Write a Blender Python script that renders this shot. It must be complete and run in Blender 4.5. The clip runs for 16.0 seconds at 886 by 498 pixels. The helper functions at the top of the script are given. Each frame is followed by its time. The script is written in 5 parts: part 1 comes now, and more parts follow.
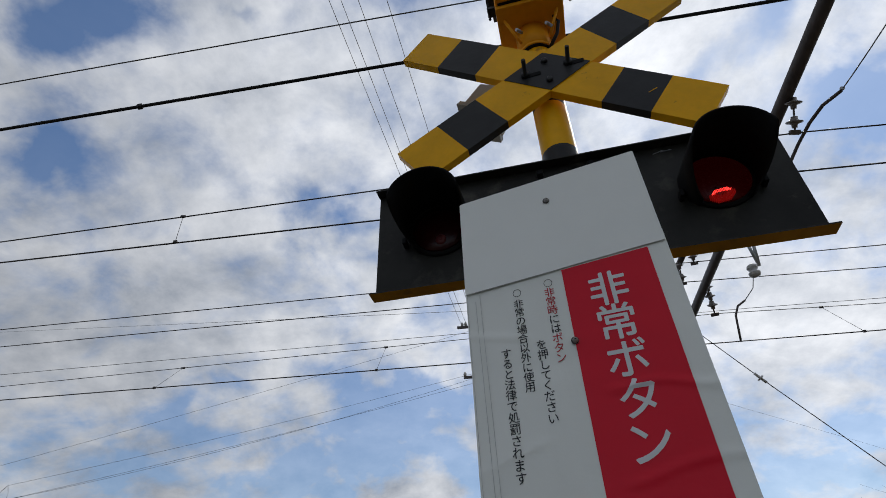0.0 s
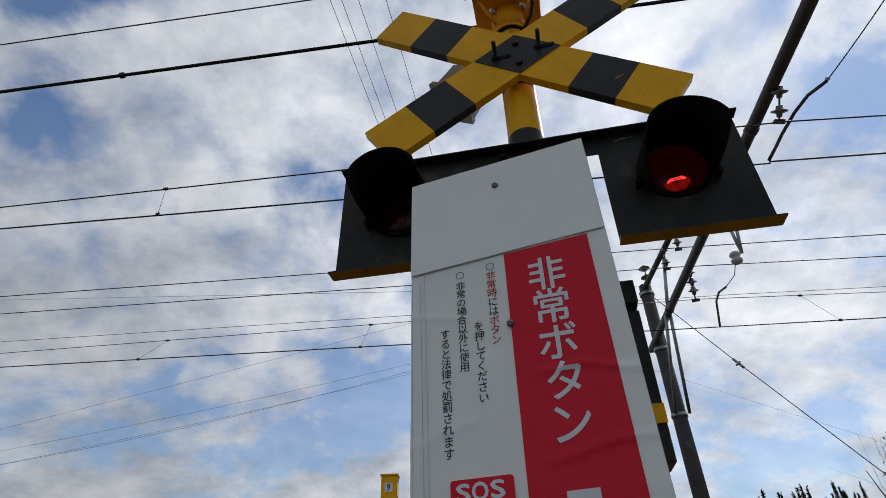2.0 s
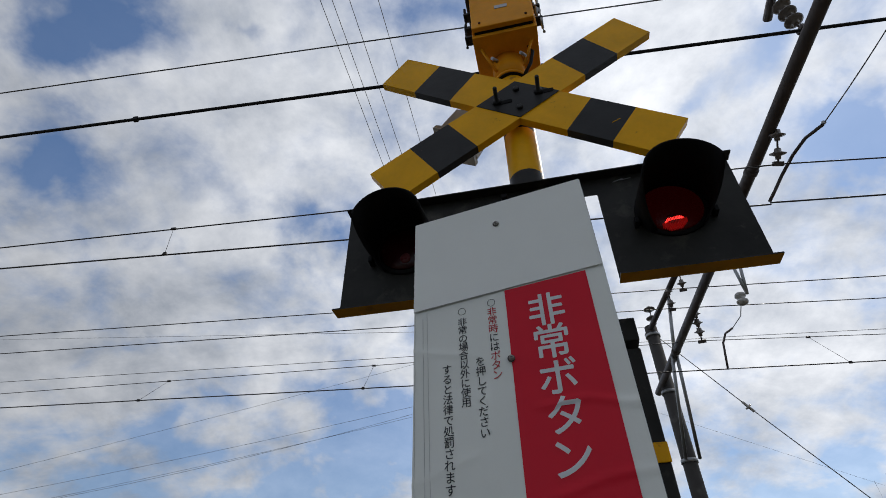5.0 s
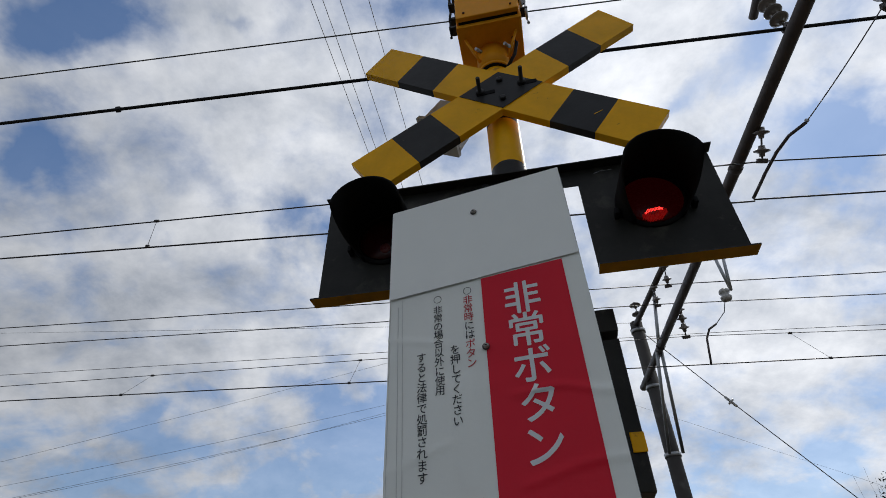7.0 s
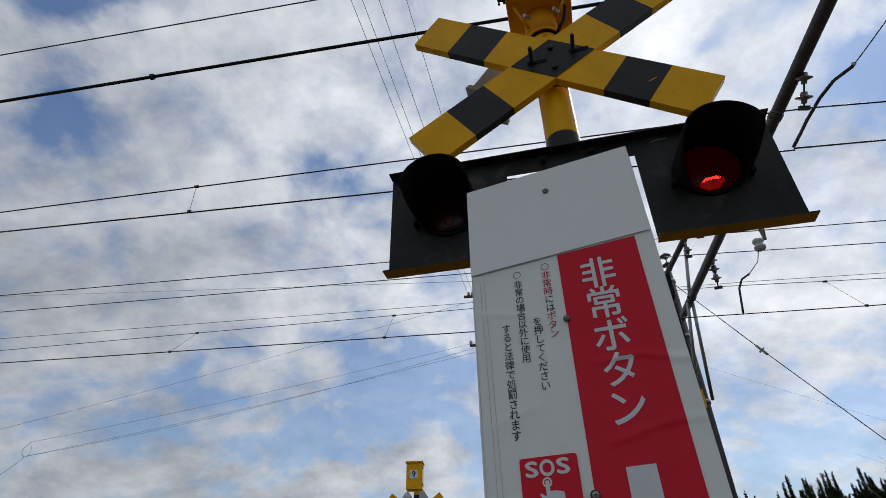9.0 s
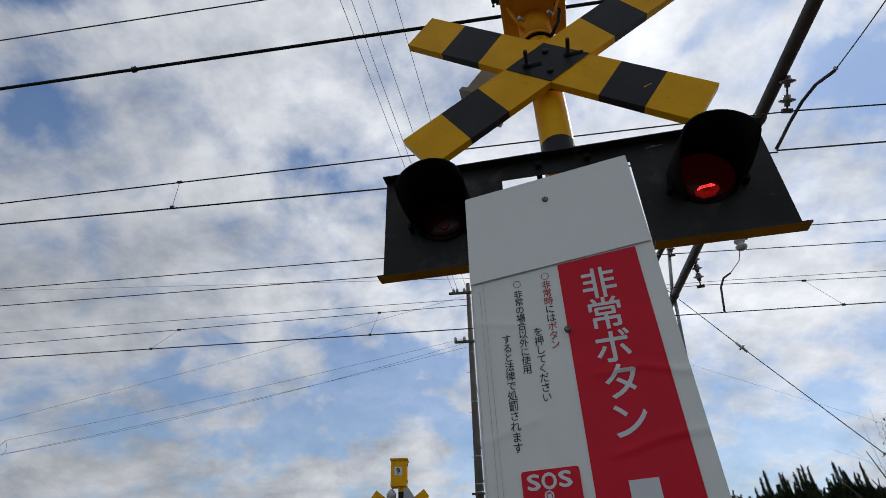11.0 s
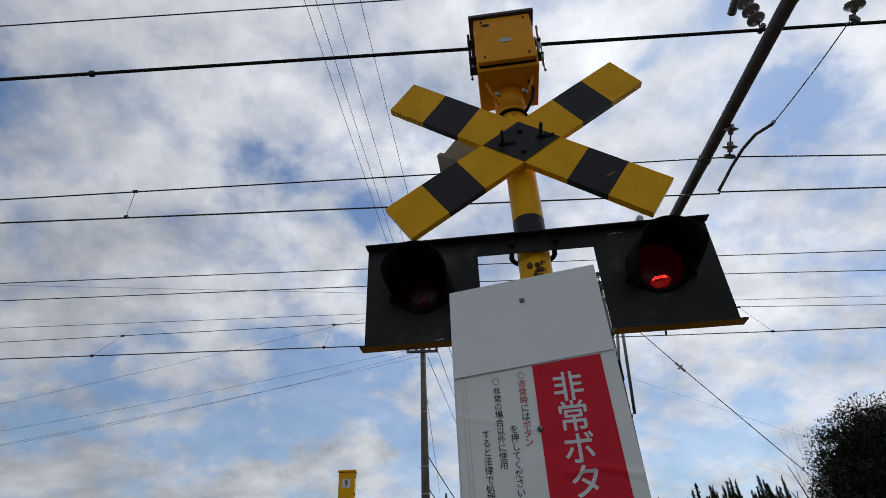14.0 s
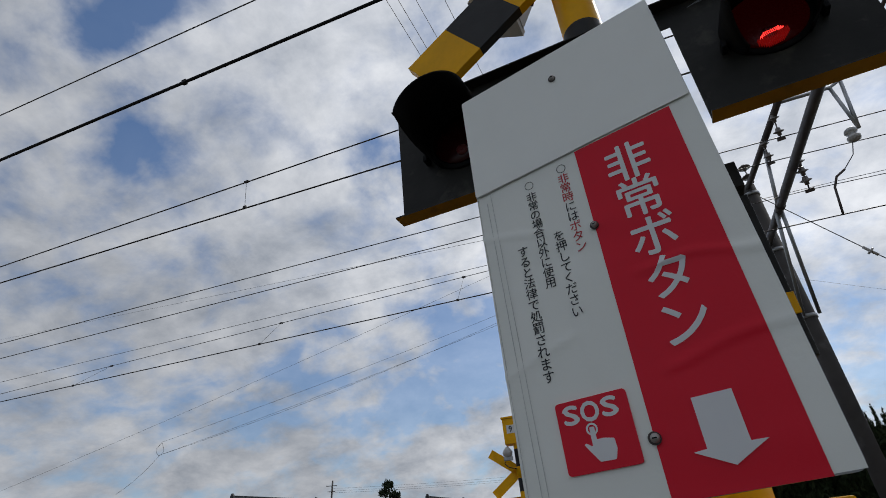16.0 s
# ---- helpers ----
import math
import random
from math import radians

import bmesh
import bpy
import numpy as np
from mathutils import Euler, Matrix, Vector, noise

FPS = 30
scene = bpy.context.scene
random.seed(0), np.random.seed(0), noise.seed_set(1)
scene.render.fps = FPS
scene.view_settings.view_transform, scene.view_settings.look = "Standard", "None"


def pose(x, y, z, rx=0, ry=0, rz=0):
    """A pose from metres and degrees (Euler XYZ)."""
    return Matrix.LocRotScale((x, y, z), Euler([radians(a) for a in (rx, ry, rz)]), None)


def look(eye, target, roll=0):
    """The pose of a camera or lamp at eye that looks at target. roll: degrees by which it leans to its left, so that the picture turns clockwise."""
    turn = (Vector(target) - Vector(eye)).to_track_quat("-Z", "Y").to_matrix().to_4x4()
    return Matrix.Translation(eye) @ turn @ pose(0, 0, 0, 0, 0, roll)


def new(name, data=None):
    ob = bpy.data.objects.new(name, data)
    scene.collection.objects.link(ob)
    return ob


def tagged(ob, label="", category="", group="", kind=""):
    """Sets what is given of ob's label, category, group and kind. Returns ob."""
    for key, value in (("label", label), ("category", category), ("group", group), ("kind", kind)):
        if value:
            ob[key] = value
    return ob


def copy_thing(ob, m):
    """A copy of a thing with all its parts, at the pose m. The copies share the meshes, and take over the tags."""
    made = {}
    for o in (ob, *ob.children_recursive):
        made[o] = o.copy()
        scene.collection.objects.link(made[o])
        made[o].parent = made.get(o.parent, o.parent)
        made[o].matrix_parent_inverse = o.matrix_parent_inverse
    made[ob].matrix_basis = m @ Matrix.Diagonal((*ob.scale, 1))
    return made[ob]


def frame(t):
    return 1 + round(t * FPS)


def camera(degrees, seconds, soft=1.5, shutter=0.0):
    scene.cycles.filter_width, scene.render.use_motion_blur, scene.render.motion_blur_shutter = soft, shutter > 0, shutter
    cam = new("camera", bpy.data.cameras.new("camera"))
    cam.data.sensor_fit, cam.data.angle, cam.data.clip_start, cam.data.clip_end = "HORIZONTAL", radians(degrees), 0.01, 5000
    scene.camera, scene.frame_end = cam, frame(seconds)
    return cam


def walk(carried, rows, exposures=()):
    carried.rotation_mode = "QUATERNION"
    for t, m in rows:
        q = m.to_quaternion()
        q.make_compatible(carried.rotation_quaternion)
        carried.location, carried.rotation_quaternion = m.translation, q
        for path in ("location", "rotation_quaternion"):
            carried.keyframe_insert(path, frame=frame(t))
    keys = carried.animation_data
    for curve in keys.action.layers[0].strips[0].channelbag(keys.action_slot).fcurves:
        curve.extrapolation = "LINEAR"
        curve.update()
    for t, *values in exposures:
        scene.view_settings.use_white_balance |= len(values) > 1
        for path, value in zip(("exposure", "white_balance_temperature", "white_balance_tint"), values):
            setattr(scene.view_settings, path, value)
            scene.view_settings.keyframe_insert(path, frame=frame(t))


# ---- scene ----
cam = camera(78.9, 16.0, soft=0.9)
PATH = [
    (0, (0.1, 0.709, 1.785), (-0.041, 2.304, 2.983), -2.2),
    (0.5, (0.115, 0.697, 1.782), (-0.02, 2.294, 2.978), -1.3),
    (1, (0.126, 0.686, 1.776), (0.018, 2.298, 2.955), 1.3),
    (1.5, (0.16, 0.693, 1.769), (0.051, 2.333, 2.909), 0.2),
    (2, (0.194, 0.701, 1.777), (0.078, 2.344, 2.912), -1.3),
    (2.5, (0.216, 0.699, 1.771), (0.089, 2.329, 2.922), -2.3),
    (3, (0.208, 0.681, 1.777), (0.067, 2.251, 3.009), -2.9),
    (3.5, (0.196, 0.668, 1.769), (0.069, 2.228, 3.015), -4.6),
    (5.8, (0.207, 0.699, 1.75), (0.087, 2.248, 3.009), 0.5),
    (6, (0.212, 0.702, 1.749), (0.101, 2.257, 3.002), 0.0),
    (6.5, (0.217, 0.699, 1.749), (0.116, 2.254, 3.002), -0.3),
    (7, (0.223, 0.705, 1.748), (0.142, 2.27, 2.991), -1.5),
    (7.5, (0.214, 0.694, 1.764), (0.148, 2.27, 2.994), -3.6),
    (8, (0.145, 0.605, 1.761), (0.074, 2.201, 2.965), -1.7),
    (8.5, (0.103, 0.566, 1.752), (-0.08, 2.187, 2.91), -1.3),
    (9, (0.11, 0.587, 1.741), (-0.068, 2.245, 2.845), -1.0),
    (9.2, (0.117, 0.609, 1.747), (-0.055, 2.276, 2.838), -0.7),
    (11.3, (0.054, 0.56, 1.784), (-0.055, 2.234, 2.873), -1.8),
    (11.5, (0.02, 0.511, 1.816), (-0.059, 2.19, 2.899), -1.0),
    (12, (-0.019, 0.398, 1.843), (-0.069, 2.145, 2.816), -0.3),
    (12.5, (-0.025, 0.356, 1.86), (-0.066, 2.177, 2.686), 1.0),
    (13, (-0.021, 0.337, 1.888), (-0.054, 2.133, 2.766), 0.6),
    (13.5, (-0.011, 0.327, 1.903), (-0.022, 2.059, 2.904), -0.7),
    (14, (0.007, 0.341, 1.901), (0.06, 2.015, 2.995), -2.6),
    (14.5, (0.035, 0.455, 1.856), (0.052, 2.155, 2.908), -5.4),
    (15, (0.152, 0.653, 1.825), (0.021, 2.343, 2.885), -5.4),
    (15.5, (0.225, 0.77, 1.792), (-0.085, 2.454, 2.824), -6.3),
    (16, (0.207, 0.817, 1.78), (-0.243, 2.491, 2.779), -6.0),
]
walk(cam, [(t, look(eye, target, roll)) for t, eye, target, roll in PATH], [(0.0, 0.0), (13.0, 0.0), (15.0, -0.09), (16.0, -0.07)])

# ---- light: veiled sun in front, broken cloud over blue sky ----
SUN_EL, SUN_AZ = 48.0, 38.0
world = bpy.data.worlds.new("world")
scene.world = world
world.use_nodes = True
wn, wl = world.node_tree.nodes, world.node_tree.links
wn.clear()


def wnode(kind, **kw):
    n = wn.new(kind)
    for key, value in kw.items():
        if key == "operation":
            n.operation = value
        elif key == "default":
            for i, v in value.items():
                n.inputs[i].default_value = v
    return n


def wmath(op, a, b=None, clamp=False):
    n = wn.new("ShaderNodeMath")
    n.operation, n.use_clamp = op, clamp
    for i, v in enumerate((a, b)):
        if v is None:
            continue
        if isinstance(v, (int, float)):
            n.inputs[i].default_value = v
        else:
            wl.new(v, n.inputs[i])
    return n.outputs[0]


sky = wn.new("ShaderNodeTexSky")
sky.sky_type, sky.sun_disc = "NISHITA", False
sky.sun_elevation, sky.sun_rotation = radians(SUN_EL), radians(SUN_AZ)
sky.air_density, sky.dust_density, sky.ozone_density = 1.1, 0.3, 3.0
tc = wn.new("ShaderNodeTexCoord")
sep = wn.new("ShaderNodeSeparateXYZ")
wl.new(tc.outputs["Generated"], sep.inputs[0])
depth = wmath("ADD", wmath("MAXIMUM", sep.outputs["Z"], 0.0), 0.44)
flat = wn.new("ShaderNodeCombineXYZ")
wl.new(wmath("DIVIDE", sep.outputs["X"], depth), flat.inputs[0])
wl.new(wmath("DIVIDE", sep.outputs["Y"], depth), flat.inputs[1])


def wnoise(scale, detail, rough, offset, warp=0.0, stretch=(1, 1, 1)):
    m = wn.new("ShaderNodeMapping")
    m.inputs["Location"].default_value = offset
    m.inputs["Scale"].default_value = stretch
    wl.new(flat.outputs[0], m.inputs["Vector"])
    n = wn.new("ShaderNodeTexNoise")
    n.inputs["Scale"].default_value, n.inputs["Detail"].default_value = scale, detail
    n.inputs["Roughness"].default_value, n.inputs["Distortion"].default_value = rough, warp
    wl.new(m.outputs[0], n.inputs["Vector"])
    return n.outputs["Fac"]


# openings high in the deck, openings low over the houses, thick banks: direction (x, y, z), spread, weight
HIGH_GAPS = [((-0.593, 0.552, 0.586), 0.060, 0.12), ((-0.306, 0.708, 0.636), 0.050, 0.23), ((-0.234, 0.751, 0.617), 0.042, 0.15), ((-0.112, 0.768, 0.631), 0.047, 0.23),
             ((-0.103, 0.811, 0.576), 0.037, 0.18), ((-0.510, 0.341, 0.790), 0.060, 0.22), ((-0.590, 0.325, 0.740), 0.056, 0.21), ((-0.486, 0.413, 0.770), 0.058, 0.14),
             ((-0.645, 0.480, 0.592), 0.052, 0.23), ((-0.595, 0.385, 0.707), 0.045, 0.16), ((-0.357, 0.448, 0.819), 0.020, 0.20), ((0.559, 0.543, 0.627), 0.036, 0.28),
             ((0.460, 0.512, 0.725), 0.045, 0.25), ((0.373, 0.555, 0.744), 0.034, 0.26), ((0.535, 0.597, 0.597), 0.036, 0.24), ((0.613, 0.532, 0.584), 0.063, 0.16)]
LOW_GAPS = [((-0.259, 0.851, 0.456), 0.032, 0.13), ((-0.155, 0.921, 0.359), 0.055, 0.16), ((-0.242, 0.927, 0.285), 0.095, 0.17), ((-0.082, 0.955, 0.284), 0.095, 0.18),
            ((-0.382, 0.896, 0.240), 0.095, 0.15), ((-0.521, 0.802, 0.292), 0.074, 0.12), ((-0.612, 0.759, 0.223), 0.063, 0.12), ((0.436, 0.859, 0.268), 0.095, 0.06), ((0.467, 0.860, 0.205), 0.095, 0.05)]
BANKS = [((-0.435, 0.692, 0.575), 0.116, -0.10), ((0.335, 0.690, 0.642), 0.060, -0.13), ((-0.165, 0.819, 0.550), 0.032, -0.14), ((-0.537, 0.754, 0.378), 0.137, -0.06),
         ((-0.300, 0.937, 0.178), 0.042, -0.32), ((-0.614, 0.771, 0.166), 0.036, -0.32), ((-0.554, 0.817, 0.161), 0.028, -0.24), ((-0.151, 0.964, 0.219), 0.065, -0.22),
         ((0.461, 0.779, 0.424), 0.130, -0.09), ((-0.466, 0.492, 0.735), 0.120, -0.10), ((-0.412, 0.408, 0.815), 0.060, -0.10)]
LOW = Vector((1.0, 1.0, 1.45))
ripple = wn.new("ShaderNodeTexNoise")
ripple.inputs["Scale"].default_value, ripple.inputs["Detail"].default_value, ripple.inputs["Roughness"].default_value = 8.0, 5.0, 0.52
wl.new(tc.outputs["Generated"], ripple.inputs["Vector"])
centred = wn.new("ShaderNodeVectorMath")
centred.operation = "MULTIPLY_ADD"
wl.new(ripple.outputs["Color"], centred.inputs[0])
centred.inputs[1].default_value = (0.24, 0.24, 0.24)
centred.inputs[2].default_value = (-0.12, -0.12, -0.12)
bent = wn.new("ShaderNodeVectorMath")
bent.operation = "ADD"
wl.new(tc.outputs["Generated"], bent.inputs[0])
wl.new(centred.outputs[0], bent.inputs[1])
squat = wn.new("ShaderNodeVectorMath")
squat.operation = "MULTIPLY"
wl.new(bent.outputs[0], squat.inputs[0])
squat.inputs[1].default_value = LOW
bias = None
for direction, spread, weight in HIGH_GAPS + LOW_GAPS + BANKS:
    dot = wn.new("ShaderNodeVectorMath")
    dot.operation = "DISTANCE"
    wl.new(squat.outputs[0], dot.inputs[0])
    dot.inputs[1].default_value = Vector(direction).normalized() * LOW
    bump = wmath("MULTIPLY", wmath("POWER", 2.718, wmath("MULTIPLY", wmath("POWER", wmath("DIVIDE", dot.outputs["Value"], spread * 1.4), 2.0), -1.0)), weight)
    bias = bump if bias is None else wmath("ADD", bias, bump)
shape = wmath("ADD", wmath("MULTIPLY", wnoise(3.4, 8.0, 0.56, (3.1, 1.7, 0.4), 0.1), 0.45), wmath("MULTIPLY", wnoise(8.5, 7.0, 0.56, (1.3, 4.2, 0.7), 0.2), 0.82))
cover = wmath("SUBTRACT", wmath("SUBTRACT", shape, 0.11), bias)
mask = wn.new("ShaderNodeMapRange")
mask.interpolation_type = "SMOOTHSTEP"
for i, v in ((1, 0.22), (2, 0.64), (3, 0.02), (4, 1.0)):
    mask.inputs[i].default_value = v
wl.new(cover, mask.inputs[0])
tone = wn.new("ShaderNodeMapRange")
for i, v in ((1, 0.30), (2, 0.72), (3, 0.0), (4, 1.0)):
    tone.inputs[i].default_value = v
wl.new(wnoise(5.0, 9.0, 0.62, (7.3, 2.2, 1.1), 0.15), tone.inputs[0])
cloud = wn.new("ShaderNodeMix")
cloud.data_type = "RGBA"
cloud.inputs["A"].default_value = (3.35, 3.75, 4.45, 1)
cloud.inputs["B"].default_value = (8.5, 8.7, 9.1, 1)
wl.new(tone.outputs[0], cloud.inputs["Factor"])
sky_mix = wn.new("ShaderNodeMix")
sky_mix.data_type = "RGBA"
low_veil = wn.new("ShaderNodeMapRange")
for i, v in ((1, 0.08), (2, 0.66), (3, 0.46), (4, 0.06)):
    low_veil.inputs[i].default_value = v
wl.new(sep.outputs["Z"], low_veil.inputs[0])
wl.new(wmath("MAXIMUM", mask.outputs[0], low_veil.outputs[0]), sky_mix.inputs["Factor"])
haze = wn.new("ShaderNodeVectorMath")
haze.operation = "MULTIPLY"
haze.inputs[1].default_value = (0.73, 0.88, 1.02)
wl.new(sky.outputs[0], haze.inputs[0])
wl.new(haze.outputs[0], sky_mix.inputs["A"])
# the deck is brighter towards the veiled sun
facing = wn.new("ShaderNodeVectorMath")
facing.operation = "DOT_PRODUCT"
wl.new(tc.outputs["Generated"], facing.inputs[0])
facing.inputs[1].default_value = (math.sin(radians(SUN_AZ)) * math.cos(radians(SUN_EL)), math.cos(radians(SUN_AZ)) * math.cos(radians(SUN_EL)), math.sin(radians(SUN_EL)))
veil = wn.new("ShaderNodeMapRange")
for i, v in ((1, 0.35), (2, 1.0), (3, 0.71), (4, 1.25)):
    veil.inputs[i].default_value = v
wl.new(facing.outputs["Value"], veil.inputs[0])
lit_cloud = wn.new("ShaderNodeVectorMath")
lit_cloud.operation = "SCALE"
wl.new(cloud.outputs["Result"], lit_cloud.inputs[0])
wl.new(veil.outputs[0], lit_cloud.inputs["Scale"])
wl.new(lit_cloud.outputs["Vector"], sky_mix.inputs["B"])
back = wn.new("ShaderNodeBackground")
back.inputs["Strength"].default_value = 0.1
wl.new(sky_mix.outputs["Result"], back.inputs["Color"])
wout = wn.new("ShaderNodeOutputWorld")
wl.new(back.outputs[0], wout.inputs["Surface"])

sun_data = bpy.data.lights.new("sun", "SUN")
sun_data.energy, sun_data.angle, sun_data.color = 1.1, radians(12), (1.0, 0.95, 0.88)
sun = new("sun", sun_data)
az, el = radians(SUN_AZ), radians(SUN_EL)
sun_at = Vector((math.sin(az) * math.cos(el), math.cos(az) * math.cos(el), math.sin(el))) * 60
sun.matrix_world = look(sun_at, (0, 0, 0))


# ---- materials ----
def paint(name, colour, rough=0.5, metal=0.0, vary=0.12, grain=40.0, bump=0.05, stain=None, stain_at=(0.62, 0.72), stain_scale=6.0, glow=None, coat=0.0, spec=0.5):
    """A surface with two scales of variation, fine relief and stains of their own shape."""
    m = bpy.data.materials.new(name)
    m.use_nodes = True
    nt = m.node_tree
    b = nt.nodes["Principled BSDF"]
    b.inputs["Metallic"].default_value = metal
    b.inputs["Coat Weight"].default_value = coat
    b.inputs["Specular IOR Level"].default_value = spec
    co = nt.nodes.new("ShaderNodeTexCoord").outputs["Object"]
    info = nt.nodes.new("ShaderNodeObjectInfo")

    def noise_of(scale, detail, rough_=0.55):
        n = nt.nodes.new("ShaderNodeTexNoise")
        n.inputs["Scale"].default_value, n.inputs["Detail"].default_value, n.inputs["Roughness"].default_value = scale, detail, rough_
        nt.links.new(co, n.inputs["Vector"])
        return n.outputs["Fac"]

    def mixed(kind, fac, a, bcol):
        n = nt.nodes.new("ShaderNodeMix")
        n.data_type, n.blend_type = "RGBA", kind
        for key, v in (("Factor", fac), ("A", a), ("B", bcol)):
            if isinstance(v, (int, float)):
                n.inputs[key].default_value = v
            elif isinstance(v, tuple):
                n.inputs[key].default_value = (*v, 1)
            else:
                nt.links.new(v, n.inputs[key])
        return n.outputs["Result"]

    def ranged(v, lo, hi, a, bb):
        n = nt.nodes.new("ShaderNodeMapRange")
        for i, x in ((1, lo), (2, hi), (3, a), (4, bb)):
            n.inputs[i].default_value = x
        nt.links.new(v, n.inputs[0])
        return n.outputs[0]

    dark = tuple(c * (1 - vary) for c in colour)
    lite = tuple(min(1, c * (1 + vary)) for c in colour)
    col = mixed("MIX", ranged(noise_of(grain * 0.12, 5), 0.3, 0.7, 0, 1), dark, lite)
    fine = noise_of(grain, 6)
    col = mixed("MULTIPLY", 0.5 * min(1, vary * 4), col, mixed("MIX", ranged(fine, 0.3, 0.7, 0, 1), (0.72, 0.72, 0.72), (1.0, 1.0, 1.0)))
    col = mixed("MULTIPLY", min(1, vary * 2), col, mixed("MIX", info.outputs["Random"], (0.85, 0.85, 0.85), (1.0, 1.0, 1.0)))
    if stain:
        col = mixed("MIX", ranged(noise_of(stain_scale, 8, 0.65), stain_at[0], stain_at[1], 0, 0.85), col, stain)
    nt.links.new(col, b.inputs["Base Color"])
    nt.links.new(ranged(noise_of(grain * 0.5, 4), 0.2, 0.8, max(0.03, rough - 0.1), min(1, rough + 0.1)), b.inputs["Roughness"])
    if bump:
        n = nt.nodes.new("ShaderNodeBump")
        n.inputs["Strength"].default_value, n.inputs["Distance"].default_value = bump, 0.01
        nt.links.new(fine, n.inputs["Height"])
        nt.links.new(n.outputs[0], b.inputs["Normal"])
    if glow:
        b.inputs["Emission Color"].default_value, b.inputs["Emission Strength"].default_value = (*glow[0], 1), glow[1]
    return m


YELLOW = paint("yellow_enamel", (0.88, 0.435, 0.004), 0.38, 0, 0.10, 60, 0.04, (0.20, 0.09, 0.02), (0.66, 0.74), 14, spec=0.14)
BOX_YELLOW = paint("faded_orange_yellow_enamel", (0.84, 0.34, 0.014), 0.42, 0, 0.12, 50, 0.04, (0.22, 0.09, 0.02), (0.68, 0.76), 12, spec=0.12)
# lip yellow with the underside's shade put into the base colour, plus grime stains
LIP_YELLOW_SHADED = paint("shade_darkened_yellow_enamel", (0.46, 0.22, 0.010), 0.5, 0, 0.2, 50, 0.05, (0.12, 0.06, 0.02), (0.56, 0.72), 9, spec=0.1)
BLACK = paint("black_enamel", (0.022, 0.022, 0.023), 0.42, 0, 0.25, 60, 0.05, (0.10, 0.08, 0.06), (0.70, 0.78), 22, spec=0.2)
BOARD = paint("black_board_paint", (0.025, 0.0245, 0.022), 0.45, 0, 0.40, 45, 0.10, (0.085, 0.078, 0.064), (0.54, 0.76), 11, spec=0.16)
HOOD = paint("matt_black_hood", (0.015, 0.015, 0.016), 0.75, 0, 0.2, 50, 0.04, spec=0.06)
RUST = paint("rust", (0.13, 0.05, 0.018), 0.85, 0, 0.5, 80, 0.3)
ZINC = paint("galvanised_steel", (0.36, 0.37, 0.38), 0.42, 0.8, 0.12, 50, 0.05, (0.16, 0.13, 0.10), (0.66, 0.76), 12)
STEEL_DARK = paint("weathered_brown_steel", (0.085, 0.07, 0.066), 0.55, 0.35, 0.25, 30, 0.1, (0.13, 0.07, 0.04), (0.58, 0.74), 7)
BOLT = paint("stained_bolt_steel", (0.34, 0.32, 0.30), 0.45, 0.7, 0.3, 200, 0.1)
VINYL_WHITE = paint("white_vinyl_sheet", (0.84, 0.85, 0.80), 0.34, 0, 0.03, 9, 0.25, (0.56, 0.56, 0.54), (0.66, 0.80), 5, spec=0.35)
VINYL_PLATE = paint("white_painted_plate", (0.86, 0.87, 0.83), 0.36, 0, 0.03, 12, 0.12, (0.55, 0.55, 0.54), (0.66, 0.80), 6, spec=0.35)
VINYL_RED = paint("red_vinyl", (0.70, 0.013, 0.034), 0.36, 0, 0.05, 9, 0.25, spec=0.18)
INK_BLACK = paint("black_ink", (0.022, 0.022, 0.025), 0.5, 0, 0.05, 60, 0)
INK_RED = paint("red_ink", (0.50, 0.03, 0.04), 0.5, 0, 0.05, 60, 0)
INK_WHITE = paint("white_ink", (0.72, 0.72, 0.73), 0.4, 0, 0.03, 20, 0)
# grey that draws the shadow line of sheet edges and folds as colour
SEAM = paint("sheet_edge_shadow_line", (0.62, 0.62, 0.60), 0.6, 0, 0.1, 80, 0)
LENS_RED = paint("deep_red_lens", (0.035, 0.003, 0.004), 0.2, 0, 0.1, 200, 0.1, spec=0.25)
LED = paint("lit_red_diodes", (0.6, 0.02, 0.015), 0.3, 0, 0.02, 100, 0, glow=((1.0, 0.035, 0.028), 2.6))
LED_DIM = paint("dim_red_diodes", (0.3, 0.01, 0.01), 0.3, 0, 0.02, 100, 0, glow=((1.0, 0.02, 0.016), 0.10))
LENS_LIT = paint("lit_red_lens", (0.030, 0.002, 0.003), 0.25, 0, 0.1, 200, 0.1, glow=((1.0, 0.02, 0.018), 0.006), spec=0.2)
# pale red that stands in for the reflection on the lamp lenses
GLINT = paint("pale_lens_glint", (0.16, 0.035, 0.035), 0.3, 0, 0.1, 200, 0.1, spec=0.3)
HORN_GREY = paint("weathered_grey_horn_paint", (0.46, 0.45, 0.43), 0.55, 0, 0.15, 40, 0.06, (0.14, 0.10, 0.07), (0.56, 0.72), 10)
RUBBER = paint("black_cable_sheath", (0.012, 0.012, 0.013), 0.6, 0, 0.2, 40, 0.05, spec=0.2)
COPPER = paint("dark_oxidised_wire", (0.035, 0.030, 0.028), 0.5, 0.4, 0.2, 40, 0)
WIRE_GREY = paint("grey_stranded_wire", (0.13, 0.13, 0.135), 0.5, 0.4, 0.2, 40, 0)
PORCELAIN = paint("white_porcelain", (0.48, 0.47, 0.45), 0.2, 0, 0.1, 40, 0.03, (0.28, 0.25, 0.22), (0.55, 0.72), 20)
PORCELAIN_B = paint("brown_grey_porcelain", (0.21, 0.185, 0.175), 0.22, 0, 0.2, 40, 0.03)
